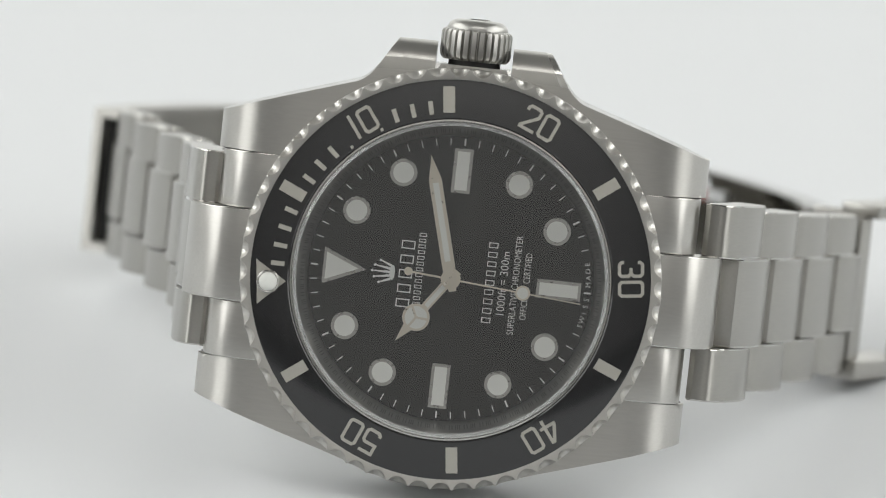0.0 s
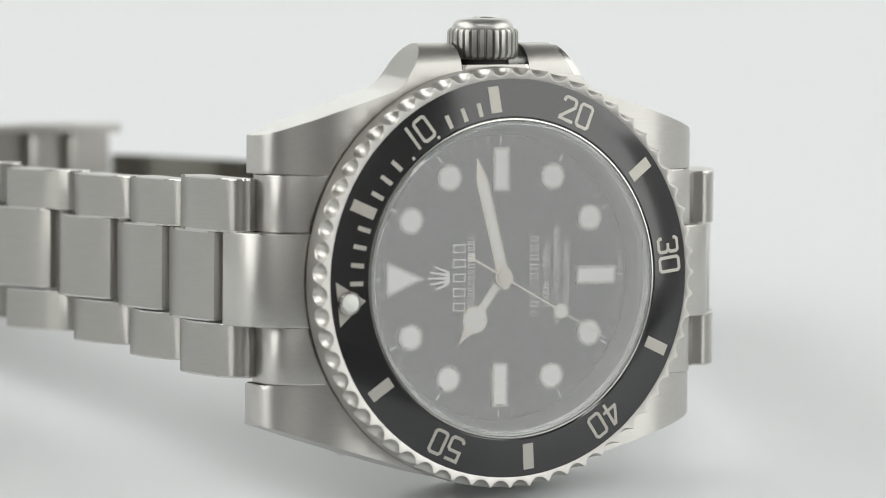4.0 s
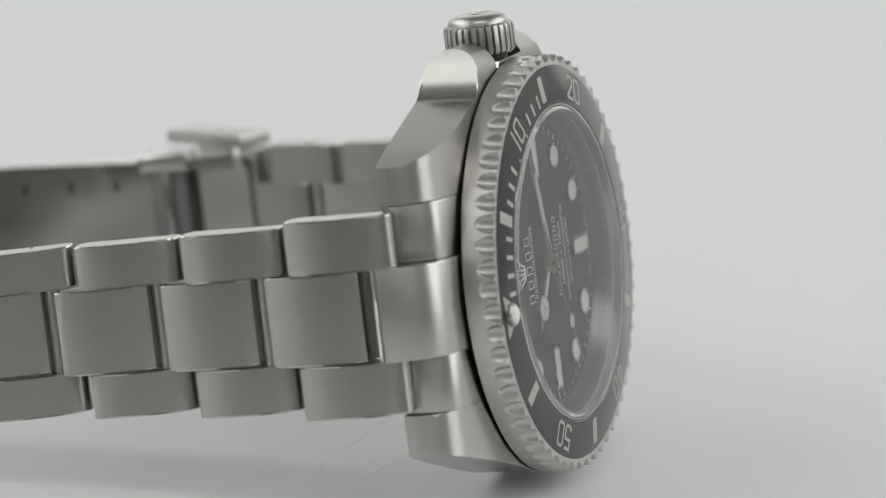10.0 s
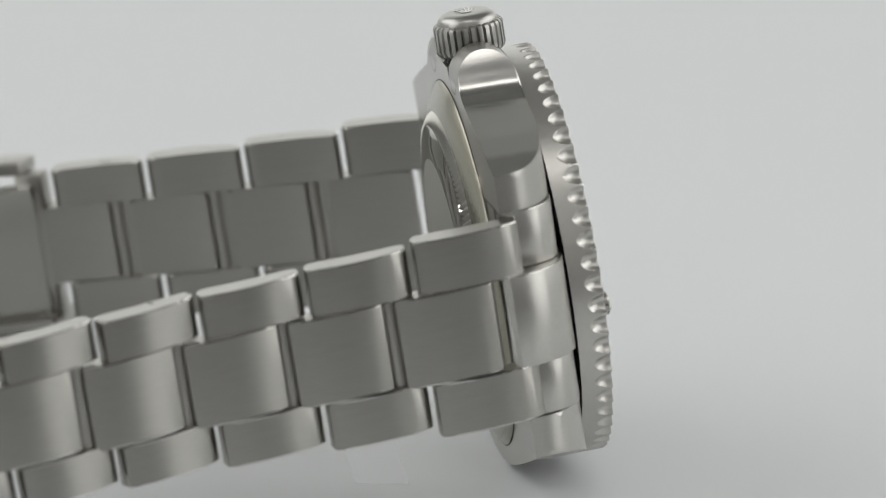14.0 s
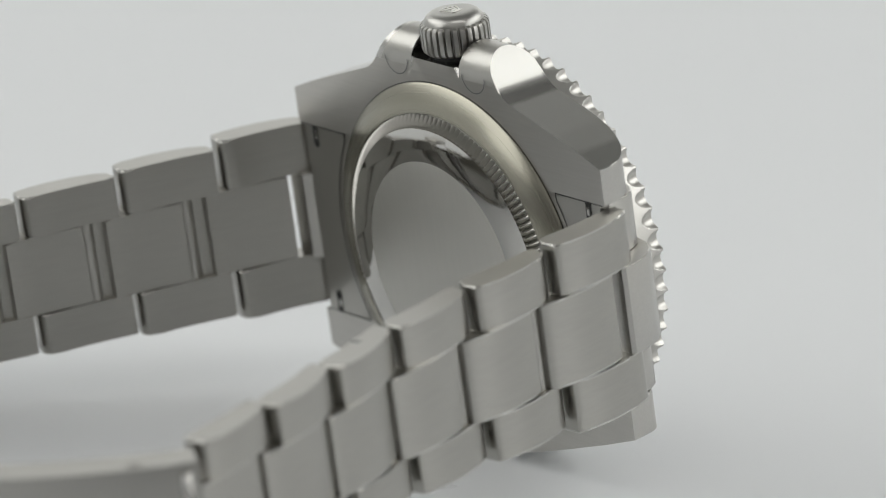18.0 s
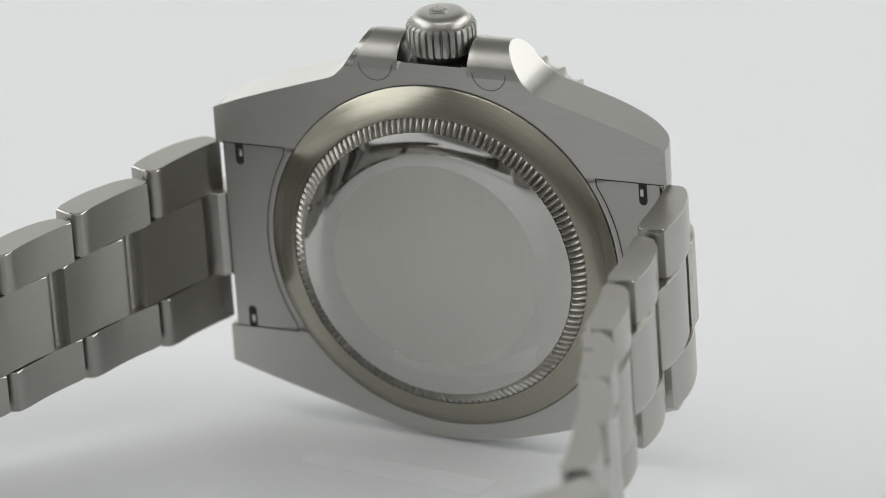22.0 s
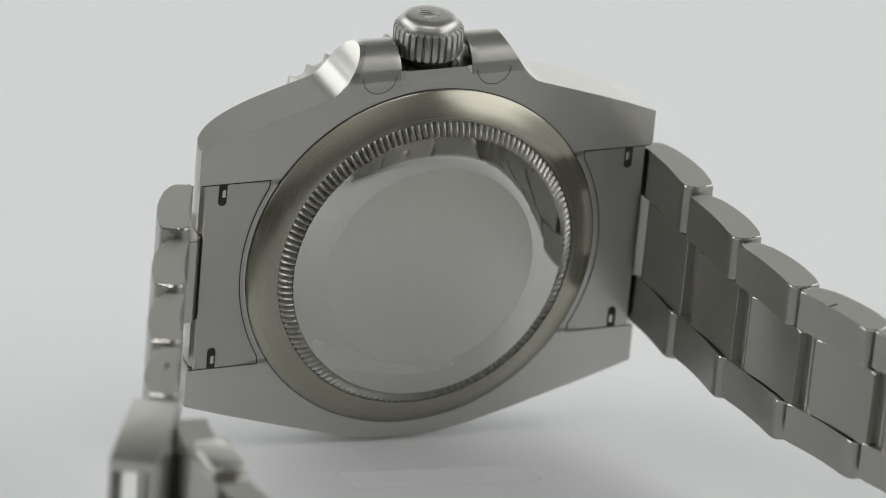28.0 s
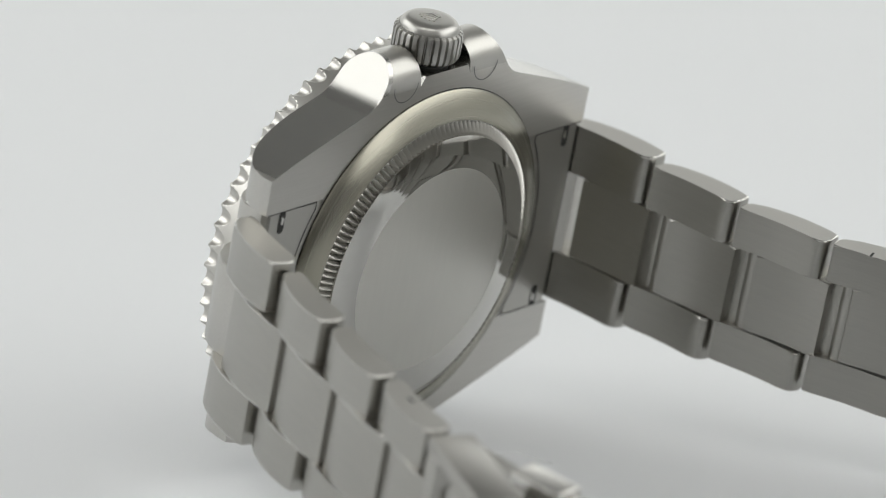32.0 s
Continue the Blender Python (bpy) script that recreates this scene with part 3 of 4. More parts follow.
def build_crown():
    cy = 4.2
    bm = bmesh.new()
    teeth, per = 29, 12
    prof_z = [20.5, 20.75, 21.1, 23.05, 23.35, 23.5]
    rows = []
    for i in range(teeth * per):
        a = 2 * math.pi * i / (teeth * per)
        u = abs(((i % per) + 0.5) / per - 0.5) * 2
        groove = 0.34 * min(1.0, (u - 0.58) / 0.26) if u > 0.58 else 0.0
        col = []
        for j, z in enumerate(prof_z):
            r = 3.42 - groove - (0.38 if j in (0, 5) else 0.12 if j in (1, 4) else 0)
            col.append(bm.verts.new((r * math.cos(a) * MM, (cy + r * math.sin(a)) * MM, z * MM)))
        rows.append(col)
    k = len(rows)
    for i in range(k):
        for j in range(len(prof_z) - 1):
            bm.faces.new((rows[i][j], rows[(i + 1) % k][j], rows[(i + 1) % k][j + 1], rows[i][j + 1]))
    bm.faces.new([r[0] for r in reversed(rows)])
    bm.faces.new([r[-1] for r in rows])
    crown = part("crown", bm, M_CROWN, watch, "fluted steel winding crown", angle=25)
    crown.matrix_basis = Matrix.Translation((0, 0, 0.00028))
    bm = bmesh.new()
    ring(bm, [(r * MM, z * MM) for r, z in ((0.0001, 24.45), (1.6, 24.44), (2.05, 24.40), (2.35, 24.31), (2.62, 24.12), (2.82, 23.86), (2.94, 23.56), (2.96, 23.2), (0.0001, 23.2))], 64, axis_y=False, closed=False, centre=(0, cy * MM, 0))
    part("crown_cap", bm, M_CROWN, crown, "domed polished cap")
    bm = bmesh.new()

    def top(u, v, h):
        return (v * MM, (cy + u) * MM, (24.44 + h) * MM)
    for i in range(5):
        a = radians((i - 2) * 24)
        tip = (1.5 * math.sin(a), 0.95 * math.cos(a))
        prism(bm, [((i - 2) * 0.2 - 0.09, -0.6), ((i - 2) * 0.2 + 0.09, -0.6), (tip[0] * 0.8 + 0.06, tip[1]), (tip[0] * 0.8 - 0.06, tip[1])], top, 0, 0.09)
        prism(bm, circle(0.13, 12, tip[0] * 0.8, tip[1]), top, 0, 0.1)
    prism(bm, [(0.6 * math.cos(t), -0.72 + 0.2 * math.sin(t)) for t in np.linspace(0, 2 * math.pi, 18)[:-1]], top, 0, 0.08)
    part("crown_emblem", bm, M_POLISH, crown)
    bm = bmesh.new()
    ring(bm, [(r * MM, z * MM) for r, z in ((2.5, 17.5), (2.5, 20.6), (2.0, 20.6), (2.0, 17.5))], 40, axis_y=False, centre=(0, cy * MM, 0))
    part("crown_tube", bm, M_DARK, crown)


def build_back():
    bm = bmesh.new()
    ring(bm, [(r * MM, y * MM) for r, y in ((18.05, 6.9), (18.05, 7.42), (17.9, 7.62), (15.7, 8.55), (15.3, 8.62), (15.3, 6.9))], 200)
    part("back_ring", bm, M_BRUSH_RING, watch, "brushed steel ring of the case back")
    bm = bmesh.new()
    ring(bm, [(r * MM, y * MM) for r, y in ((18.08, 7.31), (18.17, 7.31), (18.17, 7.315), (18.08, 7.315))], 160)
    part("back_seam", bm, M_DARK, watch)
    # fluted screw-down back
    bm = bmesh.new()
    teeth, per = 142, 8
    rows = []
    for i in range(teeth * per):
        a = 2 * math.pi * i / (teeth * per)
        u = abs((i % per) / per - 0.5) * 2
        d = 0.75 * u ** 1.1
        prof = [(15.3, 8.3), (15.24, 8.55), (15.05 - 0.1 * u, 8.8 - 0.6 * d), (14.3 - 0.05 * u, 9.28 - 0.8 * d), (14.05 + 0.1 * u, 9.3 - 0.8 * d), (13.95, 9.22 - 0.45 * d), (13.7, 8.9)]
        rows.append([bm.verts.new((r * math.cos(a) * MM, y * MM, r * math.sin(a) * MM)) for r, y in prof])
    k = len(rows)
    for i in range(k):
        for j in range(len(rows[0]) - 1):
            bm.faces.new((rows[i][j], rows[(i + 1) % k][j], rows[(i + 1) % k][j + 1], rows[i][j + 1]))
    part("fluted_ring", bm, M_FLUTE, watch, "fluted rim of the case back", angle=40)
    bm = bmesh.new()
    prof = [(13.95 - (13.95 - 10.72) * t, 9.32 + 0.44 * math.sin(t * math.pi / 2)) for t in np.linspace(0, 1, 14)]
    ring(bm, [(r * MM, y * MM) for r, y in prof] + [(10.72 * MM, 8.8 * MM), (13.95 * MM, 8.8 * MM)], 200)
    part("back_dome", bm, M_POLISH, watch, "mirror-polished rim")
    bm = bmesh.new()
    ring(bm, [(r * MM, y * MM) for r, y in ((0.0001, 9.79), (10.6, 9.77), (10.72, 9.74), (10.72, 9.2))], 160, closed=False)
    part("back_disc", bm, M_DISC, watch, "satin disc of the case back")


# ---- bracelet ----
def link_mesh(name, length, width, thick, round_in, near, far, arch, notch, label):
    """A slightly arched link: s along y, outer side towards -x, width along z."""
    bm = bmesh.new()
    hl, ht = length / 2, thick / 2
    facet, run = 1.55, near
    if run > 1:
        # rolled over towards the case
        prof = [(-ht + e, -hl + v) for e, v in ((1.5, 0.0), (1.12, 0.1), (0.8, 0.32), (0.5, 0.72), (0.26, 1.25), (0.09, run - 0.45), (0.0, run))]
    else:
        # a steep flat facet towards the case
        prof = [(-ht + facet, -hl), (-ht + 0.1, -hl + run - 0.04), (-ht + 0.02, -hl + run)]
    mid = (run - far) / 2
    for t in np.linspace(-1, 1, 13)[1:-1]:
        prof.append((-ht - arch * (1 - t * t), mid + t * (hl - (run + far) / 2)))
    prof += [(-ht + far * (1 - math.cos(radians(a))), hl - far + far * math.sin(radians(a))) for a in (15, 40, 65, 90)]
    # inside: a steep facet towards the clasp, hollowed, crisp towards the case
    y0, y1 = hl - round_in, -hl + notch
    if run > 1:
        prof += [(ht - 1.3 * (1 - math.sin(radians(a))), y0 + round_in * math.cos(radians(a))) for a in (0, 18, 36, 54, 72, 90)]
    else:
        # a rounded step that shows as a bar in the window between two links
        prof += [(ht - 1.6, hl), (ht - 1.2, hl - 0.1), (ht - 0.95, hl - 0.3), (ht - 0.85, hl - 0.6), (ht - 0.9, y0 + 0.12), (ht - 0.08, y0 + 0.04), (ht, y0)]
    for t in np.linspace(0, 1, 11)[1:-1]:
        prof.append((ht - 0.3 * 4 * t * (1 - t), y0 + (y1 - y0) * t))
    prof += [(ht, y1), (ht - 0.06, y1 - 0.04), (ht - 0.3 - 1.1 * notch, -hl + 0.04), (ht - 0.38 - 1.1 * notch, -hl)]
    prism(bm, prof, lambda u, v, h: (u * MM, v * MM, h * MM), -width / 2, width / 2)
    caps = [f for f in bm.faces if len(f.verts) > 4]
    edges = list({e for f in caps for e in f.edges})
    rim = set(bmesh.ops.bevel(bm, geom=edges, offset=0.15 * MM, segments=2, affect="EDGES", profile=0.5)["faces"])
    for f in bm.faces:
        f.material_index = 2 if f in rim else 1 if abs(f.normal.z) > 0.8 else 0
    ob = part(name, bm, [M_BRUSH_LINK, M_SATIN, M_POLISH], watch, label, angle=22)
    return ob


PATH_12 = [(-24.35, 5.6), (-25.0, 16.4), (-25.7, 26.7), (-27.3, 37.0), (-30.6, 46.8), (-33.8, 56.4), (-36.0, 66.2)]
PATH_6 = [(24.9, 5.2), (28.5, 14.8), (32.3, 24.5), (35.85, 34.25), (39.3, 43.8)]


def lift(x, y):
    """How far the bracelet rises out of the watch's middle plane so as to lie on the table, the 12 o'clock strand more."""
    back = max(0.0, y - 8)
    return 0.00055 * back ** 2 - 0.00033 * x * back


def half_width(y):
    return 7.4 + 2.55 * math.exp(-max(0.0, y - 6) / 24)


def build_bracelet():
    centre = link_mesh("centre_link", 9.75, 9.2, 2.7, 1.5, 0.52, 0.2, 0.55, 0.12, "brushed steel centre link")
    outer = link_mesh("outer_link", 9.85, 5.1, 2.9, 0.95, 2.4, 0.14, 0.45, 0.2, "brushed steel outer link")
    first_c, first_o = True, True
    for path, side in ((PATH_12, -1), (PATH_6, 1)):
        dense = []
        for i in range(len(path) - 1):
            p, q = Vector(path[i]), Vector(path[i + 1])
            dense.append((p, q))
        for i, (p, q) in enumerate(dense):
            d = (q - p).normalized()
            # local y runs along the strand, local -x to the outside
            def pose_at(s, z):
                c = p + d * s
                lx = Vector((d.y, -d.x, 0)) if side < 0 else Vector((-d.y, d.x, 0))
                ly = Vector((d.x, d.y, 0))
                lz = lx.cross(ly)
                zz = z + lift(c.x, c.y)
                m_ = Matrix(((lx.x, ly.x, lz.x, c.x * MM), (lx.y, ly.y, lz.y, c.y * MM), (lx.z, ly.z, lz.z, zz * MM), (0, 0, 0, 1)))
                return m_
            length = (q - p).length
            mid_y = (p.y + q.y) / 2
            hw = half_width(mid_y)
            cw = 2.2 + 0.22 * hw
            ow = hw - cw - 0.08
            for s_ in (1, -1):
                m_ = pose_at(length / 2, s_ * (cw + 0.08 + ow / 2)) @ Matrix.Diagonal((1, (length - 0.5) / 9.85, ow / 5.1, 1))
                if first_o:
                    outer.matrix_basis = m_
                    first_o = False
                else:
                    shared("outer_link", outer, watch, m_, "brushed steel outer link")
            # centre pieces sit a quarter link further along
            d2 = (dense[i + 1][1] - q).normalized() if i + 1 < len(dense) else d
            on = 2.75 if side < 0 else 3.8
            a, c_ = p + d * (on if i else 2.9), q + d2 * on
            dd = (c_ - a).normalized()
            lx = Vector((dd.y, -dd.x, 0)) if side < 0 else Vector((-dd.y, dd.x, 0))
            ly = Vector((dd.x, dd.y, 0))
            lz = lx.cross(ly)
            cc = (a + c_) / 2
            m_ = Matrix(((lx.x, ly.x, lz.x, cc.x * MM), (lx.y, ly.y, lz.y, cc.y * MM), (lx.z, ly.z, lz.z, lift(cc.x, cc.y) * MM), (0, 0, 0, 1)))
            m_ = m_ @ Matrix.Diagonal((1, ((c_ - a).length - 0.85) / 9.75, cw * 2 / 9.2, 1))
            # the pin that holds two centre pieces shows in the gap between them
            bm = bmesh.new()
            ring(bm, [(0.00001, -cw * MM), (0.00085, -cw * MM), (0.00085, cw * MM), (0.00001, cw * MM)], 20, axis_y=False, closed=False)
            pin = part("link_pin", bm, M_SATIN, watch, "steel pin between two centre links")
            pin.matrix_basis = Matrix.Translation((c_.x * MM, c_.y * MM, lift(c_.x, c_.y) * MM))
            if first_c:
                centre.matrix_basis = m_
                first_c = False
            else:
                shared("centre_link", centre, watch, m_, "brushed steel centre link")


def build_end_links():
    for sx in (-1, 1):
        # profiles in (x, y): from the bezel, over the shoulder, to the first link
        side_prof = [(16.9, 1.5), (19.0, 1.62), (21.0, 2.0), (22.1, 2.75), (22.8, 3.9), (23.1, 5.3), (23.1, 6.4), (22.8, 6.9), (16.6, 6.95)]
        mid_prof = [(17.6, 1.35), (20.0, 1.45), (22.3, 1.85), (23.9, 2.75), (25.0, 4.2), (25.7, 6.1), (25.85, 7.5), (25.6, 7.9), (23.6, 7.9), (22.8, 6.9), (16.6, 6.95)]

        def piece(name, prof, z0, z1, parent, label):
            bm = bmesh.new()
            prism(bm, [(x * sx, y) for x, y in prof], lambda u, v, h: (u * MM, v * MM, h * MM), z0, z1)
            caps = [f for f in bm.faces if len(f.verts) > 4]
            rim = set(bmesh.ops.bevel(bm, geom=list({e for f in caps for e in f.edges}), offset=0.09 * MM, segments=2, affect="EDGES", profile=0.5)["faces"])
            for f in bm.faces:
                f.material_index = 1 if f in rim else 0
            return part(name, bm, [M_BRUSH_X, M_POLISH], parent, label, angle=24)
        ob = piece("end_link", mid_prof, -4.43, 4.43, watch, "brushed steel end link between the lugs")
        for z0, z1 in ((4.5, 9.93), (-9.93, -4.5)):
            piece("end_link_shoulder", side_prof, z0, z1, ob, "brushed shoulder beside the lug")
        # back seam round the end link, and the spring bar slots
        bm = bmesh.new()
        a0 = math.asin(9.95 / 19.1)
        pts = [(23.3, 9.95), (19.1 * math.cos(a0), 9.95)] + [(18.75 * math.cos(a), 18.75 * math.sin(a)) for a in np.linspace(a0 * 0.93, -a0 * 0.93, 24)] + [(19.1 * math.cos(a0), -9.95), (23.3, -9.95)]
        stroke(bm, [(x * sx, z) for x, z in pts], 0.1, lambda u, v, h: (u * MM, (7.30 + h) * MM, v * MM), 0.0, 0.025)
        part("seam", bm, M_DARK, ob)
        for sz in (-1, 1):
            bm = bmesh.new()
            prism(bm, [(x * sx, z) for x, z in [(21.1 + 0.42 * math.cos(a), (9.1 if sz > 0 else -9.1) - sz * 1.0 + 0.42 * math.sin(a)) for a in np.linspace(0, -math.pi * sz, 10)] + [(20.68, 9.9 * sz), (21.52, 9.9 * sz)]], lambda u, v, h: (u * MM, (7.30 + h) * MM, v * MM), 0.0, 0.03)
            part("bar_slot", bm, M_DARK, ob)
            bm = bmesh.new()
            box(bm, ((21.0 * sx - 0.18) * MM, 7.31 * MM, (9.0 * sz - 0.42) * MM), ((21.0 * sx + 0.18) * MM, 7.37 * MM, (9.0 * sz + 0.42) * MM), 0, 0.00004)
            part("spring_bar", bm, M_POLISH, ob)
        bm = bmesh.new()
        prism(bm, [(x * sx, z) for x, z in ((15.2, -9.98), (22.8, -9.98), (22.8, 9.98), (15.2, 9.98))], lambda u, v, h: (u * MM, (6.9 + h) * MM, v * MM), 0.0, 0.385)
        part("end_link_back", bm, M_SATIN, ob)


def band(name, path, z_lo, z_hi, thick, material, label, lips=0.0):
    """A bent strip along a path in the watch's (x, y) plane, with turned-in lips."""
    bm = bmesh.new()
    k = len(path)
    rows = []
    for i in range(k):
        a, c = Vector(path[max(0, i - 1)]), Vector(path[min(k - 1, i + 1)])
        d = (c - a).normalized()
        nrm = Vector((-d.y, d.x))
        p = Vector(path[i])
        up = lift(p.x, p.y)
        # the lower edge rises towards the far end, where the strip lies on the table
        lo, hi = z_lo + up + 0.07 * max(0.0, p.y - 68), z_hi + up
        o, n_ = p, p + nrm * thick
        if lips:
            far = p + nrm * (thick + lips)
            loop = [(o, lo), (o, hi), (far, hi), (far, hi - 0.9), (n_, hi - 0.9), (n_, lo + 0.9), (far, lo + 0.9), (far, lo)]
        else:
            loop = [(o, lo), (o, hi), (n_, hi), (n_, lo)]
        rows.append([bm.verts.new((q.x * MM, q.y * MM, z * MM)) for q, z in loop])
    m_ = len(rows[0])
    for i in range(k - 1):
        for j in range(m_):
            bm.faces.new((rows[i][j], rows[i][(j + 1) % m_], rows[i + 1][(j + 1) % m_], rows[i + 1][j]))
    bm.faces.new(list(reversed(rows[0])))
    bm.faces.new(rows[-1])
    return part(name, bm, material, watch, label, angle=30)


def arc_path(a, b, bulge, k=18):
    a, b = Vector(a), Vector(b)
    n_ = Vector((-(b - a).y, (b - a).x)).normalized()
    return [tuple(a.lerp(b, t) + n_ * bulge * 4 * t * (1 - t)) for t in np.linspace(0, 1, k)]


def build_clasp():
    # half cover at the end of the long strand, a low blade, and the cover of the short strand
    cover = band("clasp_end", list(reversed(arc_path((-40.2, 68.4), (0.5, 95.5), 7.0))), -8.4, 6.9, 1.0, M_SATIN, "steel outer shell of the open clasp", lips=2.6)
    shell = arc_path((-40.2, 68.4), (0.5, 95.5), 7.0, 101)
    for t, w, z0, z1 in ((0.10, 1.4, -7, 7), (0.42, 1.0, -6, 6), (0.62, 2.2, -2.4, 2.4), (0.8, 1.2, -6.5, 6.5), (0.9, 0.8, -7, 7)):
        p, q = Vector(shell[int(t * 100)]), Vector(shell[int(t * 100) + 1])
        d = (q - p).normalized()
        nrm = Vector((d.y, -d.x))
        up = lift(p.x, p.y)
        bm = bmesh.new()
        vs = [bm.verts.new(((p + d * a * w + nrm * e).x * MM, (p + d * a * w + nrm * e).y * MM, (zz + up) * MM)) for zz in (z0, z1) for a, e in ((-0.5, 0.9), (0.5, 0.9), (0.5, 2.4), (-0.5, 2.4))]
        for q4 in ((0, 3, 2, 1), (4, 5, 6, 7), (0, 1, 5, 4), (1, 2, 6, 5), (2, 3, 7, 6), (3, 0, 4, 7)):
            bm.faces.new([vs[i] for i in q4])
        bmesh.ops.bevel(bm, geom=list(bm.edges), offset=0.12 * MM, segments=2, affect="EDGES", profile=0.5)
        part("cross_bar", bm, M_SATIN, cover, "steel cross bar inside the clasp")
    q0 = Vector((-39.7, 69.0))
    # near-black block: the shade inside the open end, put into colour
    bm = bmesh.new()
    box(bm, (q0.x * MM, q0.y * MM, -5.2 * MM), ((q0.x + 2.4) * MM, (q0.y + 0.5) * MM, 8.6 * MM))
    part("end_shade", bm, M_DARK, cover, "dark block painted as the shade inside the clasp's open end")
    bm = bmesh.new()
    box(bm, ((q0.x - 0.5) * MM, (q0.y + 0.03) * MM, -5.6 * MM), ((q0.x + 2.8) * MM, (q0.y + 1.0) * MM, 9.0 * MM), 0, 0.0001)
    part("end_cap", bm, M_CAP, cover)
    band("clasp_blade", list(reversed(arc_path((1.0, 95.2), (33.0, 76.0), 4.5))), -5.2, 3.6, 1.1, M_COVER, "polished curved folding blade")
    plate_path = arc_path((27.0, 86.5), (39.2, 46.0), 5.0)
    plate = band("clasp_cover", list(reversed(plate_path)), -8.0, 6.7, 0.9, M_COVER, "polished inner face of the clasp cover", lips=2.2)
    # ratchet notches along the cover's inside
    for i in range(5):
        p, q = Vector(plate_path[3 + i * 2]), Vector(plate_path[4 + i * 2])
        d = (q - p).normalized()
        nrm = Vector((d.y, -d.x))
        up = lift(p.x, p.y)
        for z0 in (3.4, -5.6):
            bm = bmesh.new()
            vs = [bm.verts.new(((p + d * a + nrm * e).x * MM, (p + d * a + nrm * e).y * MM, (zz + up) * MM)) for zz in (z0, z0 + 1.1) for a, e in ((0, 0.85), (0.4, 0.85), (0.4, 0.96), (0, 0.96))]
            for q4 in ((0, 3, 2, 1), (4, 5, 6, 7), (0, 1, 5, 4), (1, 2, 6, 5), (2, 3, 7, 6), (3, 0, 4, 7)):
                bm.faces.new([vs[i2] for i2 in q4])
            part("ratchet_notch", bm, M_DARK, plate)
    # hinge of the cover: a chrome block over a dark solid that paints the recess's shade
    p, q = Vector(plate_path[13]), Vector(plate_path[14])
    d = (q - p).normalized()
    nrm = Vector((d.y, -d.x))
    up = lift(p.x, p.y)
    for name, s0, s1, e0, e1, z0, z1, m_ in (("hinge_block", -1.2, 4.4, 0.2, 3.6, 5.6, 7.6, M_CAP), ("hinge_recess", -0.4, 3.8, 0.8, 2.6, -6.4, 5.6, M_ENGRAVE), ("hinge_bar", 1.2, 2.2, 2.4, 3.1, -6.0, 5.6, M_COVER)):
        bm = bmesh.new()
        vs = [bm.verts.new(((p + d * a + nrm * e).x * MM, (p + d * a + nrm * e).y * MM, (zz + up) * MM)) for zz in (z0, z1) for a, e in ((s0, e0), (s1, e0), (s1, e1), (s0, e1))]
        for q4 in ((0, 3, 2, 1), (4, 5, 6, 7), (0, 1, 5, 4), (1, 2, 6, 5), (2, 3, 7, 6), (3, 0, 4, 7)):
            bm.faces.new([vs[i] for i in q4])
        bmesh.ops.bevel(bm, geom=list(bm.edges), offset=0.3 * MM, segments=3, affect="EDGES", profile=0.5)
        part(name, bm, m_, plate, "dark block painted as the shade under the hinge" if m_ is M_ENGRAVE else "chrome hinge of the clasp")
    # white strip with a red edge inside the cover's free end
    a, b_ = Vector(plate_path[0]), Vector(plate_path[1])
    d = (b_ - a).normalized()
    nrm = Vector((d.y, -d.x))
    for name, s0, s1, m_ in (("red_strip", -0.9, 0.1, M_RED), ("white_strip", 0.3, 3.2, M_WHITE)):
        bm = bmesh.new()
        vs = []
        for zz in (-6.5, 4.6):
            for s_, e in ((s0, 0.6), (s1, 0.6), (s1, 1.5), (s0, 1.5)):
                q = a + d * s_ + nrm * e
                vs.append(bm.verts.new((q.x * MM, q.y * MM, (zz + lift(a.x, a.y)) * MM)))
        for q4 in ((0, 3, 2, 1), (4, 5, 6, 7), (0, 1, 5, 4), (1, 2, 6, 5), (2, 3, 7, 6), (3, 0, 4, 7)):
            bm.faces.new([vs[i] for i in q4])
        part(name, bm, m_, plate, name.split("_")[0] + " protective strip")
    # open end frame with its window
    bm = bmesh.new()
    a, b_ = Vector((39.6, 44.6)), Vector((46.2, 56.8))
    d = (b_ - a).normalized()
    nrm = Vector((d.y, -d.x))

    def at(s, nn, z):
        q = a + d * s + nrm * nn
        return (q.x * MM, q.y * MM, (z + lift(q.x, q.y)) * MM)
    L = (b_ - a).length
    for s0, s1, n0, n1, z0, z1 in ((1.7, L, -1.8, 2.6, 7.6, 9.0), (0, L, -2.4, 2.6, -9.0, -7.0), (0, 2.6, -1.4, 1.6, -7.0, 7.6), (L - 6.0, L, 2.15, 2.6, -7.0, 7.6), (L - 1.6, L - 0.2, 2.5, 3.5, -1.6, 2.4)):
        vs = [bm.verts.new(at(s, nn, z)) for s, nn, z in ((s0, n0, z0), (s1, n0, z0), (s1, n1, z0), (s0, n1, z0), (s0, n0, z1), (s1, n0, z1), (s1, n1, z1), (s0, n1, z1))]
        for q in ((0, 3, 2, 1), (4, 5, 6, 7), (0, 1, 5, 4), (1, 2, 6, 5), (2, 3, 7, 6), (3, 0, 4, 7)):
            bm.faces.new([vs[i] for i in q])
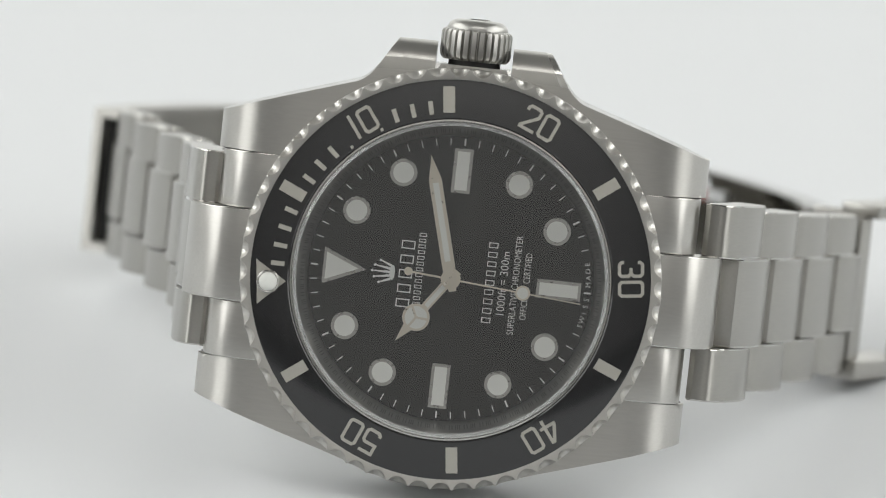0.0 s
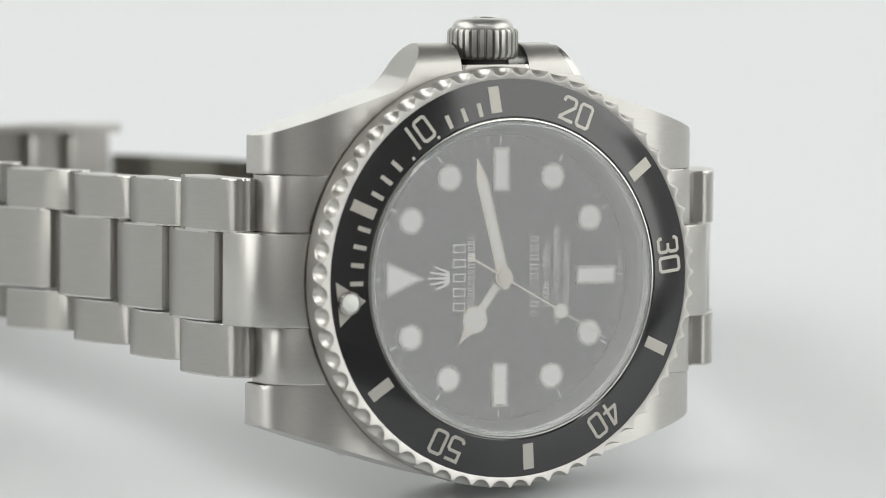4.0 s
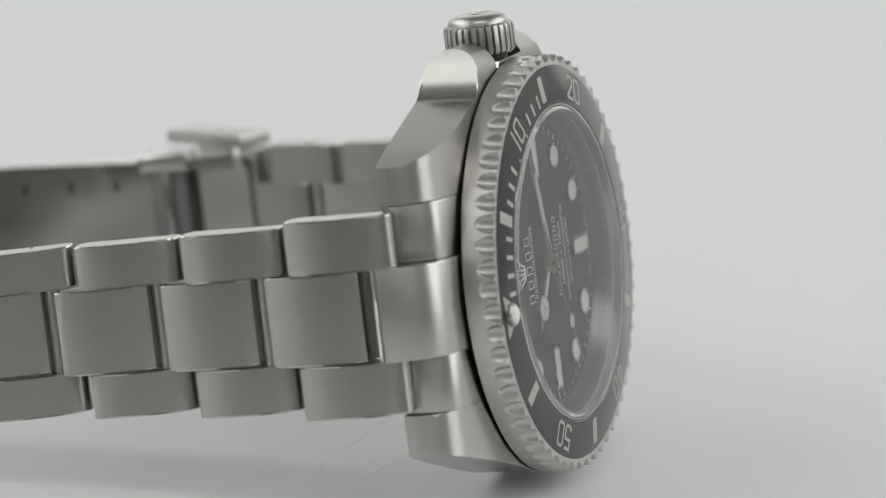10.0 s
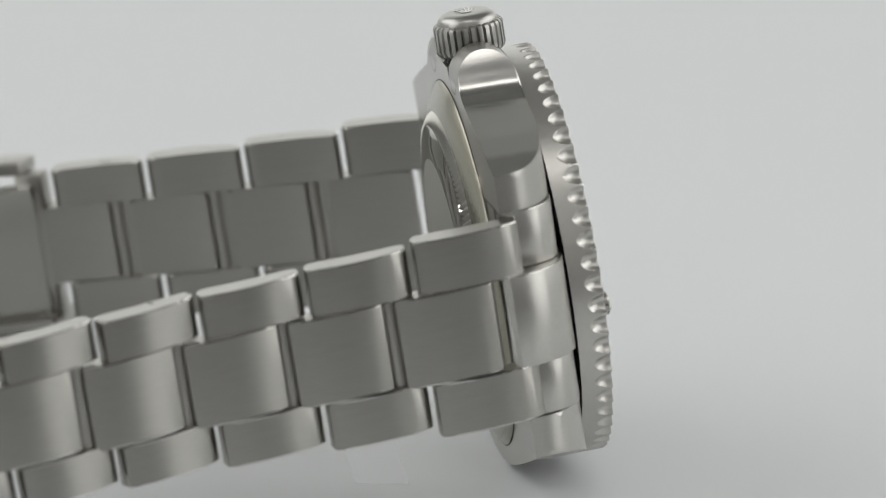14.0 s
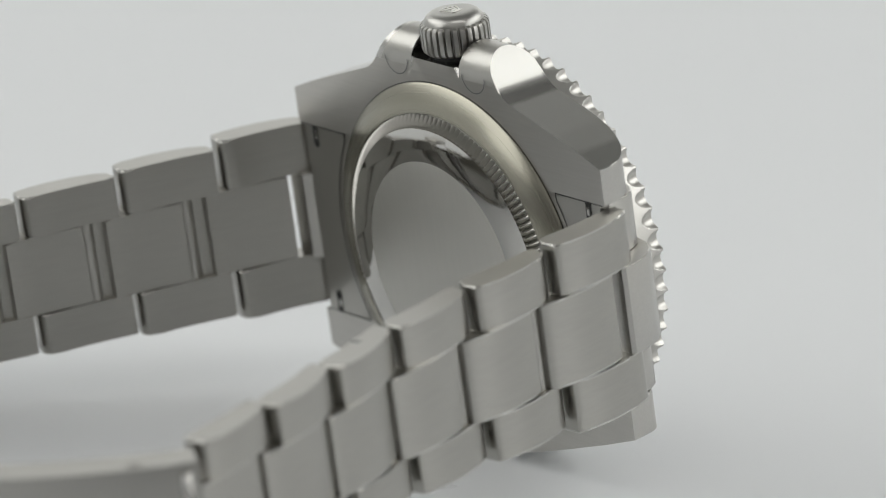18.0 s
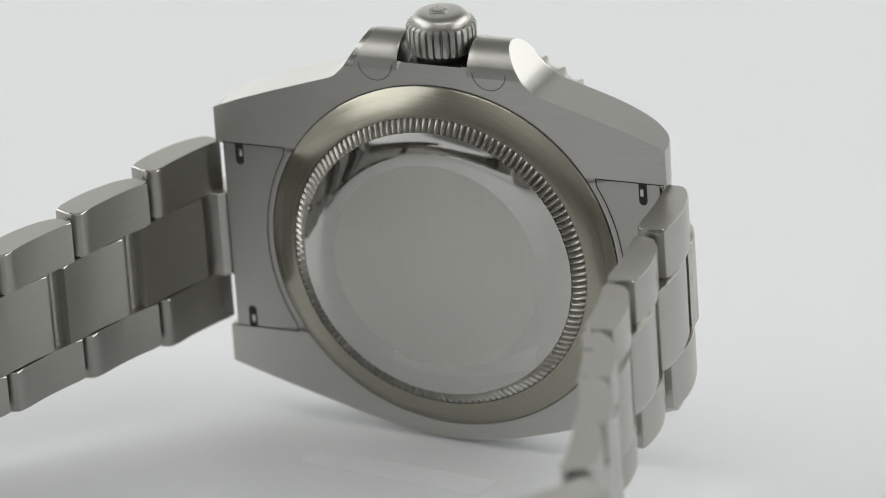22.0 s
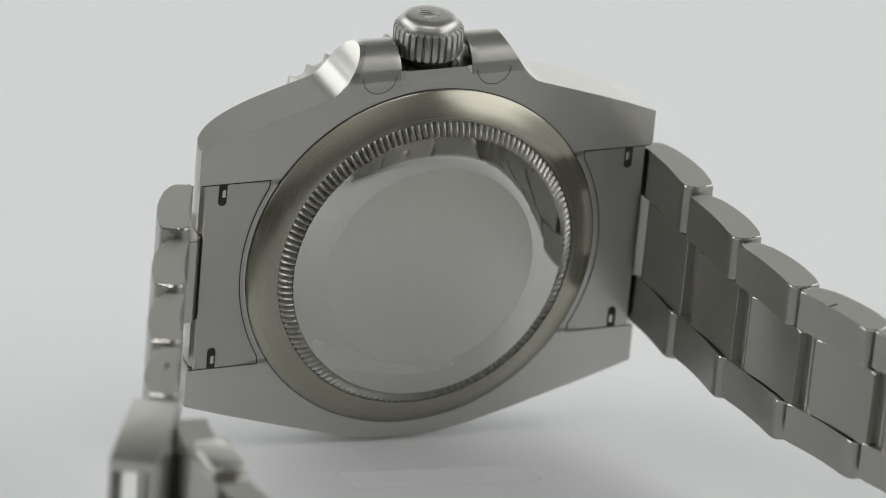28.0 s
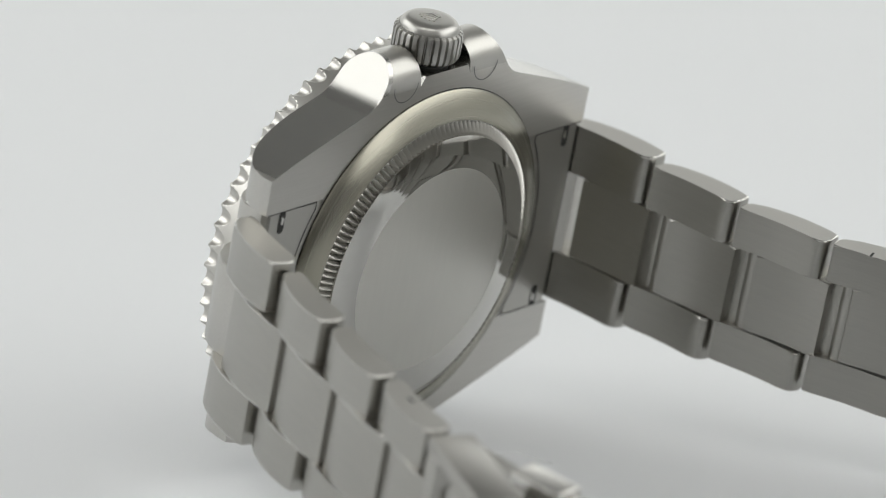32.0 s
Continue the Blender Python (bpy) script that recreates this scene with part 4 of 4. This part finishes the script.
    bmesh.ops.bevel(bm, geom=list(bm.edges), offset=0.25 * MM, segments=2, affect="EDGES", profile=0.5)
    part("clasp_frame", bm, M_SATIN, watch, "open steel end frame of the clasp")
    # screw heads in the upper edges of two links
    for x, y, turn in ((-27.9, 41.2, 20), (37.2, 38.2, 70)):
        bm = bmesh.new()
        ring(bm, [(0.00001, 0.0), (0.00062, 0.0), (0.00062, 0.00004), (0.00001, 0.00004)], 20, axis_y=False)
        head = part("screw_head", bm, M_SATIN, watch)
        head.matrix_basis = pose(x * MM, y * MM, (half_width(y) + lift(x, y) - 0.02) * MM, 0, 0, turn)
        bm = bmesh.new()
        box(bm, (-0.00055, -0.00012, 0.00004), (0.00055, 0.00012, 0.00006))
        part("slot", bm, M_DARK, head)


def build_film():
    """A thin strip of clear film on the table under the watch; turns with the table."""
    bm = bmesh.new()
    box(bm, (-0.0095, -0.0026, 0.00002), (0.0095, 0.0026, 0.0001))
    ob = tagged(finish("film_scrap", bm, M_FILM, smooth=False), "strip of clear adhesive film on the white table", "film")
    ob.visible_shadow = False
    return ob


setting()
build_case()
build_bezel()
build_dial()
pointers = build_pointers()
build_crown()
build_back()
build_end_links()
build_bracelet()
build_clasp()
film = build_film()


# ---- the table turns, and the watch runs ----
def table_turn(t):
    u = (t - 16) / 16
    return math.degrees(2.0146 + 2.0620 * u - 0.0049 * u * u - 0.0390 * u ** 3)


def motions():
    stand = Matrix.Translation((0.0010, -0.0103, RISE)) @ Matrix.Rotation(-0.1994, 4, "X") @ Matrix.Rotation(0.0487, 4, "Y")
    lie = pose(0.0013, 0.0057, 0.0, 0, 0, -3)
    times = [0.5 * i for i in range(65)]
    walk(watch, [(t, pose(0, 0, 0, 0, 0, table_turn(t)) @ stand) for t in times])
    walk(film, [(t, pose(0, 0, 0, 0, 0, table_turn(t)) @ lie) for t in times])
    for key, start, rate in (("second", 184.8, 6.0), ("minute", 75.1, 0.1), ("hour", 305.9, 0.0083)):
        walk(pointers[key], [(t, pose(0, 0, 0, 0, start + rate * t - 90, 0)) for t in range(0, 33, 4)])


motions()
